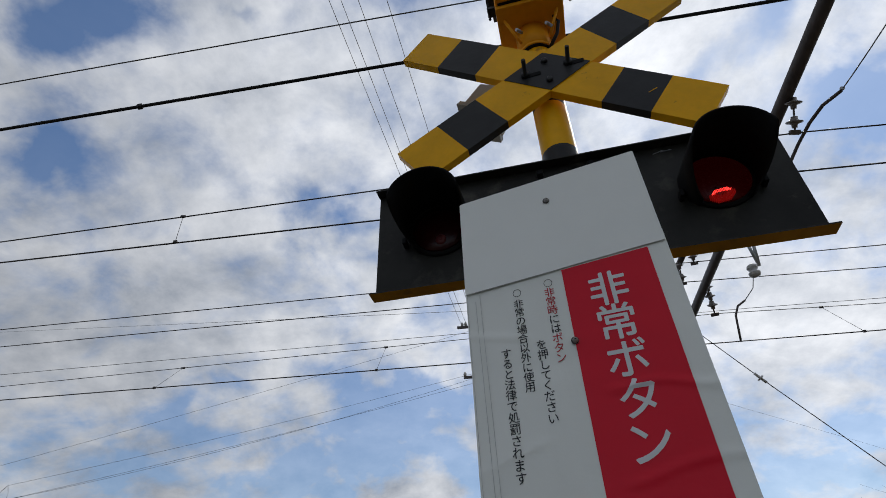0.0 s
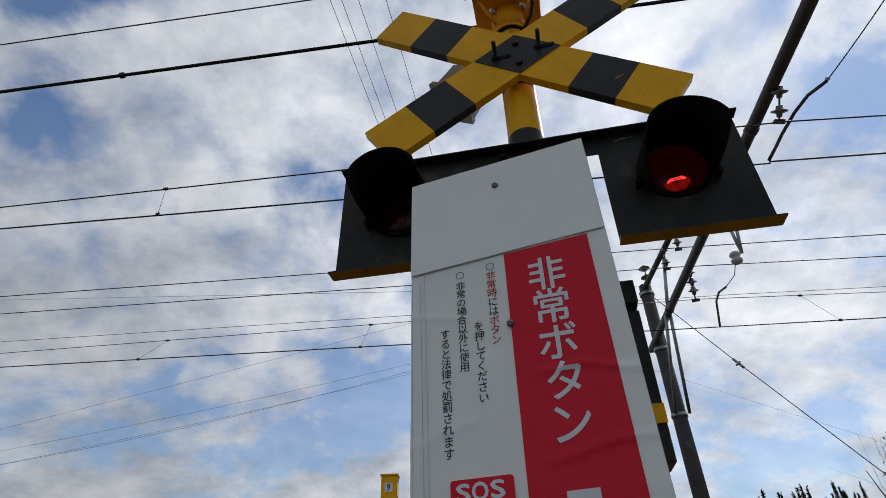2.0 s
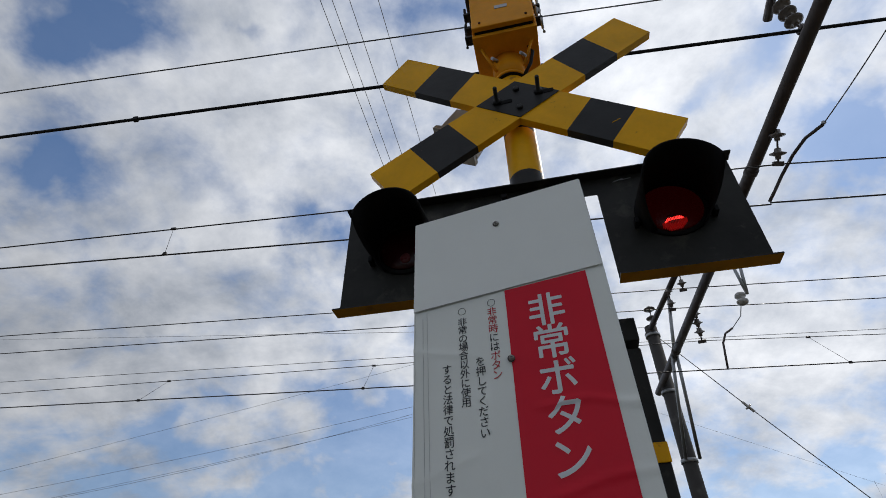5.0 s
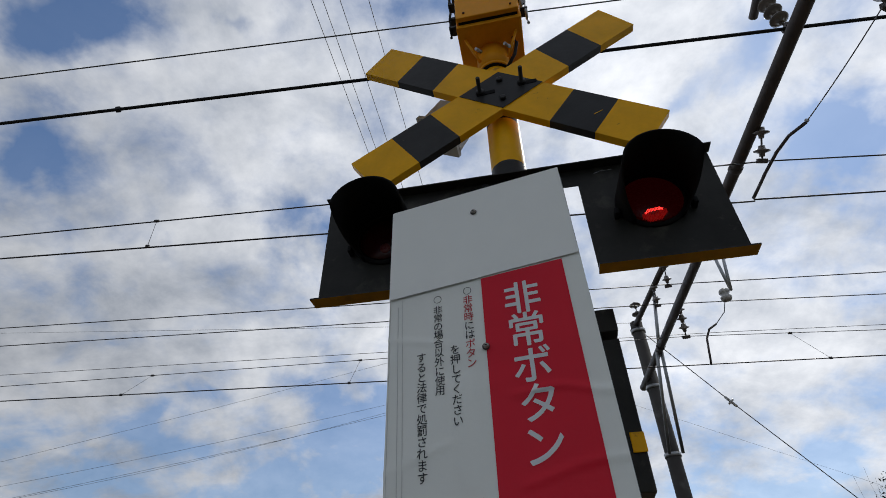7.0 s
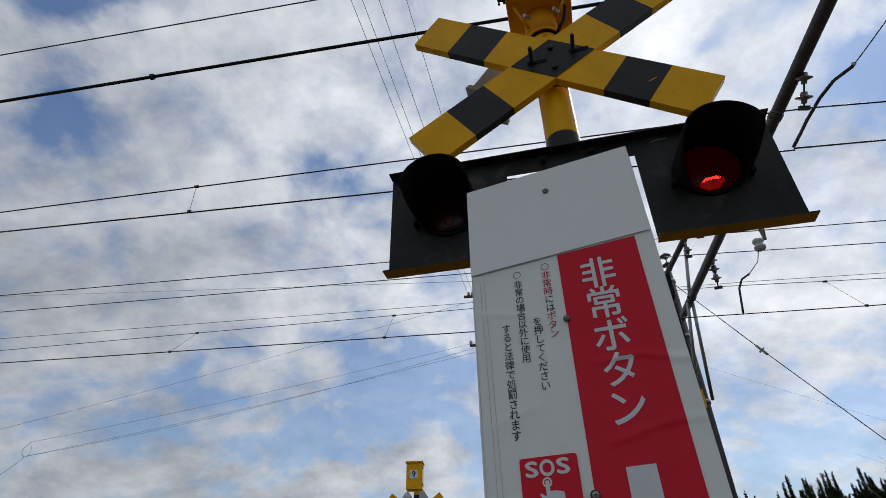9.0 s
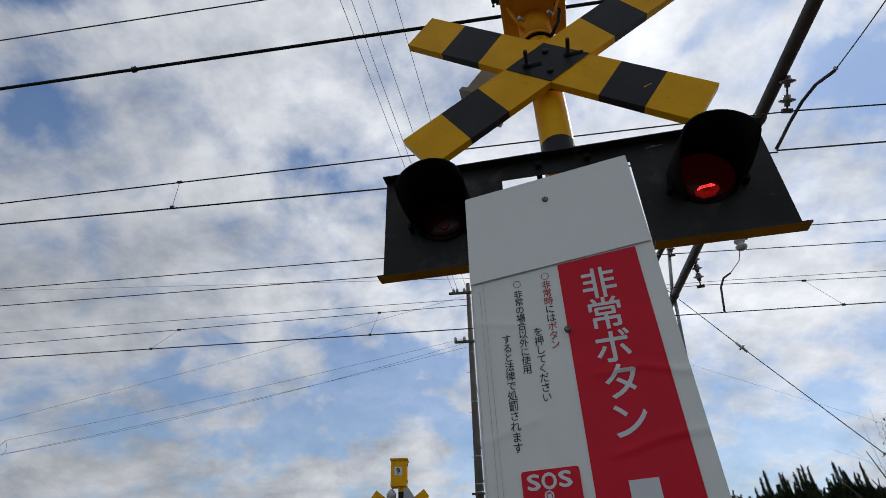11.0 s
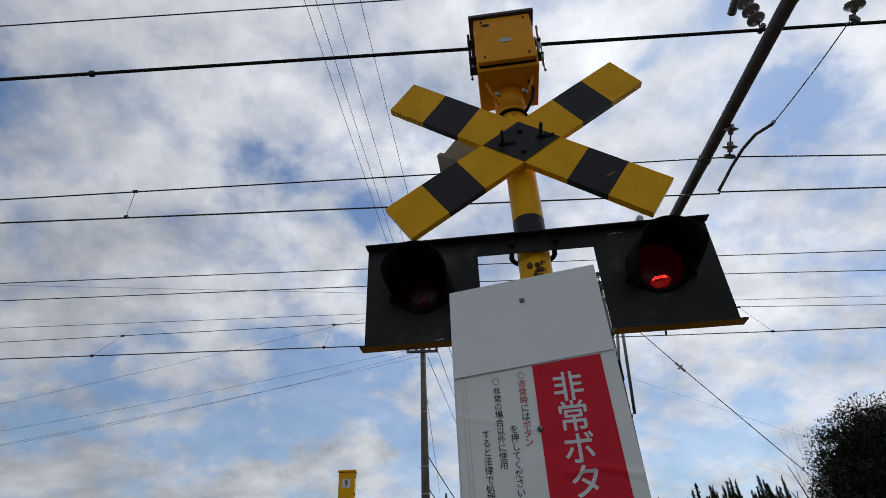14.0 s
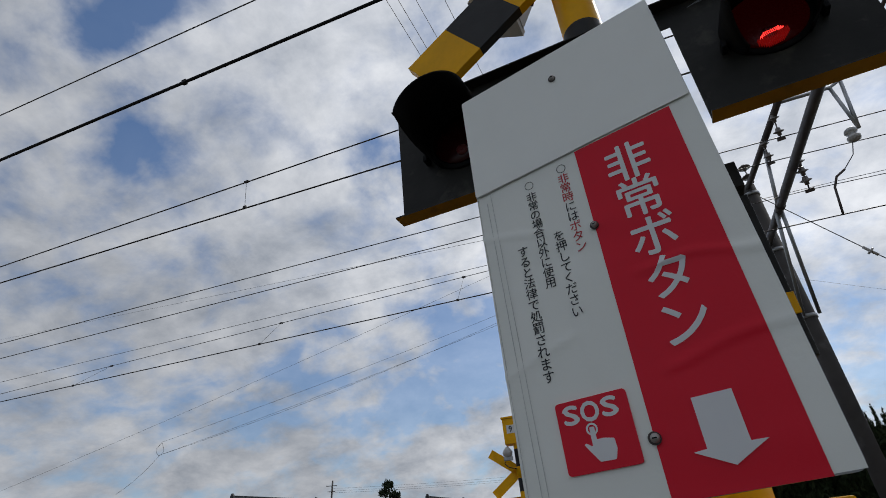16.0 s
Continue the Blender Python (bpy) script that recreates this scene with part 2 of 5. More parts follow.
CONCRETE = paint("weathered_concrete", (0.105, 0.1, 0.095), 0.85, 0, 0.18, 18, 0.25, (0.10, 0.095, 0.09), (0.56, 0.72), 3)
POLE_CONCRETE = paint("brownish_pole_concrete", (0.125, 0.108, 0.088), 0.85, 0, 0.22, 14, 0.25, (0.19, 0.165, 0.13), (0.50, 0.70), 2.2)
# darker copy of the concrete: the mast's backlit shade is in the base colour
MAST_CONCRETE = paint("backlit_mast_concrete", (0.050, 0.045, 0.042), 0.85, 0, 0.18, 18, 0.25, (0.10, 0.095, 0.09), (0.56, 0.72), 3)
ASPHALT = paint("asphalt", (0.05, 0.05, 0.052), 0.9, 0, 0.25, 25, 0.4, (0.08, 0.078, 0.075), (0.56, 0.7), 0.8)
SOIL = paint("field_soil_and_grass", (0.075, 0.075, 0.035), 0.95, 0, 0.35, 3, 0.5, (0.14, 0.11, 0.07), (0.5, 0.65), 0.4)
BALLAST = paint("brown_ballast", (0.16, 0.125, 0.10), 0.95, 0, 0.4, 12, 0.8)
RAIL = paint("rusty_rail", (0.12, 0.07, 0.045), 0.5, 0.6, 0.25, 40, 0.1)
TILE = paint("dark_grey_kawara_tile", (0.055, 0.058, 0.063), 0.5, 0, 0.25, 6, 0.15, (0.15, 0.15, 0.15), (0.56, 0.72), 1.5, spec=0.25)
TILE_RED = paint("faded_red_brown_tile", (0.115, 0.050, 0.040), 0.7, 0, 0.25, 6, 0.15, (0.09, 0.05, 0.04), (0.54, 0.7), 1.5)
WALL_BEIGE = paint("beige_mortar_wall", (0.36, 0.30, 0.25), 0.9, 0, 0.1, 12, 0.2, (0.22, 0.18, 0.15), (0.56, 0.75), 0.8)
WALL_BROWN = paint("brown_clay_wall", (0.17, 0.125, 0.095), 0.9, 0, 0.2, 10, 0.2, (0.09, 0.065, 0.05), (0.54, 0.7), 1.0)
WALL_DARK = paint("dark_charred_boards", (0.042, 0.036, 0.032), 0.8, 0, 0.25, 14, 0.2)
WALL_CREAM = paint("cream_balcony_panel", (0.47, 0.43, 0.35), 0.7, 0, 0.08, 14, 0.1, (0.30, 0.27, 0.22), (0.58, 0.75), 1.5)
SHUTTER = paint("ochre_board_shutter", (0.28, 0.165, 0.075), 0.7, 0, 0.2, 14, 0.15)
CURTAIN = paint("pale_curtain_behind_glass", (0.50, 0.50, 0.49), 0.7, 0, 0.1, 10, 0.05)
GLASS_DARK = paint("dark_window_glass", (0.035, 0.04, 0.045), 0.08, 0, 0.1, 5, 0.0, coat=0.5)
SHEET_ROOF = paint("pale_sheet_roof", (0.52, 0.53, 0.53), 0.5, 0.2, 0.08, 4, 0.05, (0.33, 0.30, 0.27), (0.6, 0.78), 1.0)
GREEN_ROOF = paint("pale_green_hall_roof", (0.34, 0.56, 0.50), 0.5, 0, 0.06, 2, 0.0)
PALE_WALL = paint("pale_grey_wall", (0.50, 0.51, 0.52), 0.8, 0, 0.08, 3, 0.05)
VINYL_FILM = paint("lilac_white_film", (0.58, 0.54, 0.62), 0.4, 0, 0.08, 6, 0.1)
BARK = paint("grey_brown_bark", (0.085, 0.066, 0.052), 0.9, 0, 0.3, 25, 0.4)
TWIG = paint("bare_twig", (0.11, 0.085, 0.070), 0.9, 0, 0.3, 25, 0.2)


def leafy(name, a, b):
    m = bpy.data.materials.new(name)
    m.use_nodes = True
    nt = m.node_tree
    p = nt.nodes["Principled BSDF"]
    g = nt.nodes.new("ShaderNodeNewGeometry")
    mx = nt.nodes.new("ShaderNodeMix")
    mx.data_type = "RGBA"
    mx.inputs["A"].default_value, mx.inputs["B"].default_value = (*a, 1), (*b, 1)
    nt.links.new(g.outputs["Random Per Island"], mx.inputs["Factor"])
    nt.links.new(mx.outputs["Result"], p.inputs["Base Color"])
    p.inputs["Roughness"].default_value = 0.6
    p.inputs["Specular IOR Level"].default_value = 0.10
    return m


LEAF_CYPRESS = leafy("cypress_foliage", (0.012, 0.022, 0.008), (0.032, 0.042, 0.016))
LEAF_BROAD = leafy("evergreen_leaves", (0.009, 0.014, 0.007), (0.026, 0.032, 0.018))
LEAF_PINE = leafy("pine_needles", (0.018, 0.032, 0.016), (0.050, 0.065, 0.035))
LEAF_SHRUB = leafy("garden_shrub_leaves", (0.030, 0.045, 0.018), (0.085, 0.085, 0.040))


# ---- mesh helpers ----
def mesh_of(name, bm, mats, smooth=False):
    me = bpy.data.meshes.new(name)
    bmesh.ops.recalc_face_normals(bm, faces=bm.faces)
    bm.to_mesh(me)
    bm.free()
    for m in (mats if isinstance(mats, (list, tuple)) else [mats]):
        me.materials.append(m)
    if smooth:
        me.shade_smooth()
        me.set_sharp_from_angle(angle=radians(38))
    return me


def part(name, bm, material, parent, label="", smooth=False):
    ob = new(name, mesh_of(name, bm, material, smooth))
    ob.parent = parent
    if label:
        tagged(ob, label)
    return ob


def thing(name, m, label, category, group="", kind=""):
    ob = new(name)
    ob.empty_display_size = 0.1
    ob.matrix_world = m
    return tagged(ob, label, category, group, kind)


def single(name, bm, material, label, category, kind="", m=None, group="", smooth=False):
    ob = new(name, mesh_of(name, bm, material, smooth))
    if m is not None:
        ob.matrix_world = m
    return tagged(ob, label, category, group, kind)


def box(bm, x0, x1, y0, y1, z0, z1, bevel=0.0, mi=0, turn=None):
    vs = [bm.verts.new((x, y, z)) for x in (x0, x1) for y in (y0, y1) for z in (z0, z1)]
    fs = [bm.faces.new([vs[i] for i in q]) for q in ((0, 1, 3, 2), (4, 6, 7, 5), (0, 4, 5, 1), (2, 3, 7, 6), (0, 2, 6, 4), (1, 5, 7, 3))]
    for f in fs:
        f.material_index = mi
    if bevel:
        es = list({e for f in fs for e in f.edges})
        done = bmesh.ops.bevel(bm, geom=es, offset=bevel, segments=2, affect="EDGES", profile=0.6)
        for f in done["faces"]:
            f.material_index = mi
        vs = list({v for f in fs if f.is_valid for v in f.verts} | set(done["verts"]))
    if turn is not None:
        bmesh.ops.transform(bm, matrix=turn, verts=vs)
    return bm


def tube(bm, pts, r, n=8, caps=True, mi=0, r1=None):
    """A tube along points, tapering from r to r1."""
    pts = [Vector(p) for p in pts]
    rings = []
    for i, p in enumerate(pts):
        d = (pts[min(i + 1, len(pts) - 1)] - pts[max(i - 1, 0)]).normalized()
        a = d.cross(Vector((0, 0, 1)))
        if a.length < 0.05:
            a = d.cross(Vector((0, 1, 0)))
        a.normalize()
        b = d.cross(a)
        k = r if r1 is None else r + (r1 - r) * i / (len(pts) - 1)
        rings.append([bm.verts.new(p + (a * math.cos(2 * math.pi * j / n) + b * math.sin(2 * math.pi * j / n)) * k) for j in range(n)])
    for u, v in zip(rings, rings[1:]):
        for j in range(n):
            f = bm.faces.new((u[j], u[(j + 1) % n], v[(j + 1) % n], v[j]))
            f.material_index, f.smooth = mi, True
    if caps and n > 2:
        for ring in (rings[0], rings[-1]):
            bm.faces.new(ring).material_index = mi
    return bm


def lathe(bm, profile, origin=(0, 0, 0), axis="z", n=20, mi=0):
    """Revolve (radius, height) pairs round an axis through origin."""
    o, rings = Vector(origin), []
    for r, h in profile:
        ring = []
        for j in range(n):
            c, s = math.cos(2 * math.pi * j / n) * r, math.sin(2 * math.pi * j / n) * r
            v = (c, s, h) if axis == "z" else ((c, h, s) if axis == "y" else (h, c, s))
            ring.append(bm.verts.new(o + Vector(v)))
        rings.append(ring)
    for u, v in zip(rings, rings[1:]):
        for j in range(n):
            f = bm.faces.new((u[j], u[(j + 1) % n], v[(j + 1) % n], v[j]))
            f.material_index, f.smooth = mi, True
    for ring in (rings[0], rings[-1]):
        bm.faces.new(ring).material_index = mi
    return bm


def slab(bm, poly, y0, y1, mi=0):
    """A plate in the xz plane from a polygon, y0 (front) to y1 (back)."""
    a = [bm.verts.new((x, y0, z)) for x, z in poly]
    b = [bm.verts.new((x, y1, z)) for x, z in poly]
    fs = [bm.faces.new(a), bm.faces.new(b[::-1])]
    n = len(poly)
    fs += [bm.faces.new((a[i], b[i], b[(i + 1) % n], a[(i + 1) % n])) for i in range(n)]
    for f in fs:
        f.material_index = mi
    return bm


def rounded(poly, r, steps=4):
    out, n = [], len(poly)
    for i in range(n):
        p, a, b = Vector(poly[i]), Vector(poly[i - 1]), Vector(poly[(i + 1) % n])
        u, v = p + (a - p).normalized() * r, p + (b - p).normalized() * r
        for k in range(steps + 1):
            t = k / steps
            out.append(tuple(u * (1 - t) ** 2 + p * 2 * t * (1 - t) + v * t * t))
    return out


def glyphs(parts_list, y, bold=0.0):
    """Letters as flat meshes in the xz plane: (character, centre x, centre z, size); bold: stroke growth as a share of the size."""
    bm = bmesh.new()
    for ch, cx, cz, size in parts_list:
        cu = bpy.data.curves.new("letter", "FONT")
        cu.body, cu.size, cu.resolution_u = ch, 1.0, 3
        ob = new("letter", cu)
        dg = bpy.context.evaluated_depsgraph_get()
        me = bpy.data.meshes.new_from_object(ob.evaluated_get(dg))
        bpy.data.objects.remove(ob)
        bpy.data.curves.remove(cu)
        if not me.vertices:
            continue
        xs, ys = [v.co.x for v in me.vertices], [v.co.y for v in me.vertices]
        if isinstance(size, tuple):
            kx, kz = size[0] / (max(xs) - min(xs)), size[1] / (max(ys) - min(ys))
            mx, mz = (max(xs) + min(xs)) / 2, (max(ys) + min(ys)) / 2
        else:
            kx = kz = size
            mx, mz = 0.5, 0.38
        for k, (dx, dz) in enumerate(((-1, 0), (1, 0), (0, -1), (0, 1)) if bold else ((0, 0),)):
            moved = me.copy()
            for v in moved.vertices:
                v.co = (cx + (v.co.x - mx + dx * bold) * kx, y - 0.00006 * k, cz + (v.co.y - mz + dz * bold) * kz)
            bm.from_mesh(moved)
            bpy.data.meshes.remove(moved)
        bpy.data.meshes.remove(me)
    return bm


def line_between(a, b, sag=0.0, n=24):
    a, b = Vector(a), Vector(b)
    return [a.lerp(b, i / n) - Vector((0, 0, sag * 4 * (i / n) * (1 - i / n))) for i in range(n + 1)]


# ---- ground and line ----
bm = bmesh.new()
vs = [bm.verts.new(p) for p in ((-3000, -3000, 0), (3000, -3000, 0), (3000, 3000, 0), (-3000, 3000, 0))]
bm.faces.new(vs)
single("ground", bm, SOIL, "brown field soil with sparse winter grass", "ground", "structure")
bm = box(bmesh.new(), -3.6, 2.2, -40, 60, 0.004, 0.03)
single("road", bm, ASPHALT, "narrow worn asphalt road over the crossing", "road", "structure")
bm = bmesh.new()
for x0, x1 in ((-120, -3.62), (2.22, 120)):
    slab(bm, [(3.0, 0.0), (10.4, 0.0), (9.8, 0.22), (3.6, 0.22)], x0, x1)
bmesh.ops.transform(bm, matrix=Matrix.Rotation(radians(90), 4, "Z") @ Matrix.Scale(-1, 4, (0, 1, 0)), verts=bm.verts)
single("track_bed", bm, BALLAST, "brown stone ballast bed of a double track", "track bed", "structure")
for yc in (4.75, 8.4):
    for dy in (-0.53, 0.53):
        bm = bmesh.new()
        slab(bm, [(-0.06, 0), (0.06, 0), (0.02, 0.03), (0.02, 0.11), (0.035, 0.12), (0.035, 0.15), (-0.035, 0.15), (-0.035, 0.12), (-0.02, 0.11), (-0.02, 0.03)], -120, 120)
        single("rail", bm, RAIL, "rusty steel running rail of the track", "rail", "structure", pose(0, yc + dy, 0.2, 0, 0, 90), "running rails")

# ---- the near crossing signal ----
A = pose(0.378, 1.90, 0, 0, 0, -7.62)


def striped_post(parent, x, y, r, top, bands):
    """A pipe in painted bands; bands: heights at which the paint changes, from the ground, yellow first."""
    bm = bmesh.new()
    zs = [0.0, *bands, top]
    for i, (a, b) in enumerate(zip(zs, zs[1:])):
        tube(bm, [(x, y, a), (x, y, b)], r, 28, caps=False, mi=i % 2)
    bmesh.ops.remove_doubles(bm, verts=bm.verts, dist=1e-5)
    return part("post", bm, [YELLOW, BLACK], parent, smooth=False)


def arm_mesh(ang, front, thick, cz, cuts, w=0.09):
    """One arm of the crossbuck, front to the viewer; cuts: where the stripes change along it."""
    bm, rings = bmesh.new(), []
    for c in cuts:
        rings.append([bm.verts.new(p) for p in ((c, front, -w), (c, front, w), (c, front + thick, w), (c, front + thick, -w))])
    for i, (u, v) in enumerate(zip(rings, rings[1:])):
        for j in range(4):
            bm.faces.new((u[j], u[(j + 1) % 4], v[(j + 1) % 4], v[j])).material_index = i % 2
    bm.faces.new(rings[0])
    bm.faces.new(rings[-1])
    bmesh.ops.transform(bm, matrix=Matrix.Translation((0, 0, cz)) @ Matrix.Rotation(radians(-ang), 4, "Y"), verts=bm.verts)
    return bm


signal = thing("crossing_signal", A, "yellow and black railway crossing signal with crossbuck, lamps and bell box", "crossing signal")
striped_post(signal, -0.002, 0.100, 0.0590, 3.72, [0.60, 0.83, 1.06, 1.29, 1.52, 1.75, 1.98, 2.22, 2.955, 3.095, 3.315, 3.50])
bm = bmesh.new()
for k in range(22):
    a = random.uniform(-2.3, -0.9)
    lathe(bm, [(0.0001, 0), (random.uniform(0.004, 0.012), 0.0008), (0.004, 0.0016)], (0, 0, 0), "y", 9)
    fresh = bm.verts[:][-27:]
    z = 2.885 - 0.005 * k + random.uniform(-0.01, 0.01)
    bmesh.ops.transform(bm, matrix=Matrix.Translation((-0.004, 0.100, z)) @ Matrix.Rotation(a + math.pi / 2, 4, "Z") @ Matrix.Translation((0, -0.0600, 0)), verts=fresh)
part("rust_patch", bm, RUST, signal, "brown rust blisters through the paint")

# crossbuck
crossbuck = part("crossbuck_arm", arm_mesh(34.4, -0.03, 0.03, 3.408, (-0.600, -0.428, -0.256, 0.248, 0.410, 0.580)), [YELLOW, BLACK], signal, "yellow crossbuck arm with black stripes")
second_arm = part("crossbuck_arm", arm_mesh(-35.8, -0.0285, 0.03, 3.408, (-0.593, -0.421, -0.247, 0.246, 0.408, 0.578)), [YELLOW, BLACK], signal, "yellow crossbuck arm, black stripes scratched")
bm = slab(bmesh.new(), [(-0.152, 3.408), (0.0, 3.300), (0.152, 3.408), (0.0, 3.516)], -0.0325, -0.026)
part("centre_plate", bm, BLACK, crossbuck, "black centre diamond of the crossbuck")
for x, z in ((-0.075, 3.405), (0.078, 3.425)):
    bm = bmesh.new()
    slab(bm, rounded([(x - 0.012, z - 0.018), (x + 0.055, z - 0.012), (x + 0.055, z + 0.006), (x - 0.012, z + 0.0)], 0.006), -0.0345, -0.030)
    part("slot", bm, HOOD, crossbuck)
    bm = bmesh.new()
    lathe(bm, [(0.016, -0.034), (0.016, -0.042), (0.0075, -0.043), (0.0075, -0.098), (0.006, -0.100)], (x, 0, z), "y", 12)
    part("u_bolt_end", bm, BLACK, crossbuck, "black threaded bolt end")
for x, z in ((0.0, 3.462), (0.004, 3.352)):
    part("hex_bolt", lathe(bmesh.new(), [(0.012, -0.032), (0.012, -0.041), (0.007, -0.043)], (x, 0, z), "y", 6), BLACK, crossbuck)
bm = bmesh.new()
for t, l, h in ((0.372, 0.050, 0.022),):
    slab(bm, [(t - 0.006, -0.03 + h), (t + 0.010, -0.03 + l), (t + 0.0125, -0.03 + l), (t - 0.003, -0.03 + h)], -0.0292, -0.0280)
bmesh.ops.transform(bm, matrix=Matrix.Translation((0, 0, 3.408)) @ Matrix.Rotation(radians(35.8), 4, "Y"), verts=bm.verts)
part("scratch", bm, YELLOW, crossbuck, "yellow scratch in the black stripe")
clamp = part("crossbuck_clamp", box(bmesh.new(), -0.08, 0.08, 0.002, 0.02, 3.36, 3.46, 0.004), BLACK, signal)
for ob in (crossbuck, second_arm, clamp):
    ob.matrix_basis = Matrix.Translation((0.009, 0.026, 0.010))

# lamp board: two plates joined by a bar, with folded lips
PY = 0.034
board = part("lamp_board", slab(bmesh.new(), [(-0.600, 2.597), (-0.204, 2.593), (-0.204, 2.918), (0.200, 2.912), (0.200, 2.588), (0.590, 2.584), (0.590, 2.970), (-0.600, 2.986)], PY, PY + 0.004), BOARD, signal, "black painted steel lamp board with scuffs")
part("top_lip", slab(bmesh.new(), [(-0.604, 2.986), (0.597, 2.970), (0.597, 2.974), (-0.604, 2.990)], 0.0, PY + 0.004), BOARD, board)
for x0, x1, z in ((-0.605, -0.202, 2.5905), (0.198, 0.594, 2.5815)):
    bm = slab(bmesh.new(), [(x0, z), (x1, z - 0.004), (x1, z + 0.0005), (x0, z + 0.0045)], -0.008, PY + 0.004)
    # downward faces take the yellow that has shade in its colour
    for f in bm.faces:
        if f.normal.z < -0.5 or f.calc_center_median().z < z - 0.0015:
            f.material_index = 1
    part("bottom_lip", bm, [BOARD, LIP_YELLOW_SHADED], board, "black lip, yellow underneath darkened for shade")
for x in (-0.081, 0.073):
    part("u_bolt", tube(bmesh.new(), [(x, 0.01, 2.948), (x, 0.04, 2.948), (x, 0.10, 2.940)], 0.009, 10), HOOD, board)
    part("bolt_head", lathe(bmesh.new(), [(0.012, PY), (0.012, PY - 0.012), (0.006, PY - 0.014)], (x, 0, 2.955), "y", 8), BOARD, board)
bm = bmesh.new()
pts = [(-0.004 + 0.079 * math.cos(a), 0.10 + 0.079 * math.sin(a) * 0.9, 2.940) for a in [math.pi * k / 12 for k in range(13)]]
tube(bm, pts, 0.009, 8)
part("u_bolt_loop", bm, HOOD, board)


def hood_mesh(cx, cz, r, length, n=40):
    """A long visor: a tube cut away below, deepest on top."""
    bm = bmesh.new()
    outer, inner = [], []
    for j in range(n + 1):
        a = radians(-50 + 280 * j / n)
        s = math.sin(a)
        reach = length * min(1.0, max(0.08, 0.85 + 0.90 * s))
        row = []
        for rr in (r, r - 0.004):
            row.append([bm.verts.new((cx + rr * math.cos(a), PY - y, cz + rr * s - 0.22 * y)) for y in (0.0, reach * 0.5, reach)])
        outer.append(row[0])
        inner.append(row[1])
    for side in (outer, inner):
        for u, v in zip(side, side[1:]):
            for k in range(2):
                bm.faces.new((u[k], v[k], v[k + 1], u[k + 1])).smooth = True
    for u, v, p, q in zip(outer, outer[1:], inner, inner[1:]):
        bm.faces.new((u[2], v[2], q[2], p[2]))
    for e in (0, -1):
        for k in range(2):
            bm.faces.new((outer[e][k], outer[e][k + 1], inner[e][k + 1], inner[e][k]))
    return bm


def lamp(parent, cx, cz, lit):
    body = part("lamp", lathe(bmesh.new(), [(0.098, PY), (0.098, PY - 0.008), (0.088, PY - 0.009)], (cx, 0, cz), "y", 36), HOOD, parent, "red crossing lamp, lit" if lit else "red crossing lamp, unlit")
    part("lens", lathe(bmesh.new(), [(0.086, PY - 0.009), (0.082, PY - 0.013), (0.058, PY - 0.018), (0.030, PY - 0.021), (0.001, PY - 0.022)], (cx, 0, cz), "y", 36), LENS_LIT if lit else LENS_RED, body, "domed dark red lens")
    part("hood", hood_mesh(cx, cz, 0.101, 0.222), HOOD, body, "matt black visor hood")
    if lit:
        for nm, lo, hi, mat, rx, rz in (("diode_row", 0.003, 0.014, LED, 0.027, 0.016), ("dim_diode_row", -0.027, 0.003, LED_DIM, 0.036, 0.029)):
            bm = bmesh.new()
            for i in range(-10, 11):
                for j in range(-9, 6):
                    x, z = i * 0.0040, j * 0.0037
                    if (x / rx) ** 2 + (z / rz) ** 2 < 1 and lo <= z < hi:
                        box(bm, cx - 0.008 + x - 0.0010, cx - 0.008 + x + 0.0010, PY - 0.0235, PY - 0.013, cz - 0.058 + z - 0.0010 + x * 0.14, cz - 0.058 + z + 0.0010 + x * 0.14)
            part(nm, bm, mat, body, "glowing red diode cluster")
    # small pale disc on the lens, a glint given as colour and shape
    bm = lathe(bmesh.new(), [(0.018, PY - 0.012), (0.016, PY - 0.0215), (0.009, PY - 0.0225), (0.001, PY - 0.0228)], (cx - 0.011 if lit else cx + 0.004, 0, cz - 0.050), "y", 18)
    part("reflector", bm, GLINT, body, "pale red glint modelled on the lens")
    for dx in (-0.106, 0.106):
        part("hood_clip", box(bmesh.new(), cx + dx - 0.006, cx + dx + 0.006, PY - 0.03, PY, cz - 0.05, cz - 0.03, 0.002), HOOD, body)


lamp(board, -0.402, 2.810, False)
lamp(board, 0.388, 2.806, True)
board.matrix_basis = Matrix.Translation((0, -0.010, 0))
for x, z, a in ((0.252, 2.962, 0.3), (0.275, 2.966, 0.1), (-0.37, 2.62, 0.2)):
    part("scuff", slab(bmesh.new(), [(x, z - 0.012), (x + 0.035, z - 0.012 + a * 0.03), (x + 0.03, z - 0.0095 + a * 0.03), (x + 0.004, z - 0.0095)], PY - 0.0008, PY + 0.0002), ZINC, board, "pale scuff in the paint")

# bell box on top
bell = part("bell_box", box(bmesh.new(), -0.132, 0.132, -0.055, 0.175, 3.80, 4.125, 0.004), BOX_YELLOW, signal, "orange-yellow steel bell box")
part("door", box(bmesh.new(), -0.129, 0.125, -0.085, -0.0555, 3.822, 4.122, 0.005), BOX_YELLOW, bell, "orange-yellow box door")
part("door_gap", box(bmesh.new(), -0.120, 0.118, -0.066, -0.0552, 3.8195, 3.8215), HOOD, bell)
part("roof", box(bmesh.new(), -0.150, 0.146, -0.098, 0.195, 4.126, 4.143, 0.004), STEEL_DARK, bell, "brown weathered roof plate of the box")
part("nameplate", box(bmesh.new(), -0.027, 0.027, -0.0875, -0.085, 3.940, 3.964, 0.001), ZINC, bell, "small blank metal nameplate")
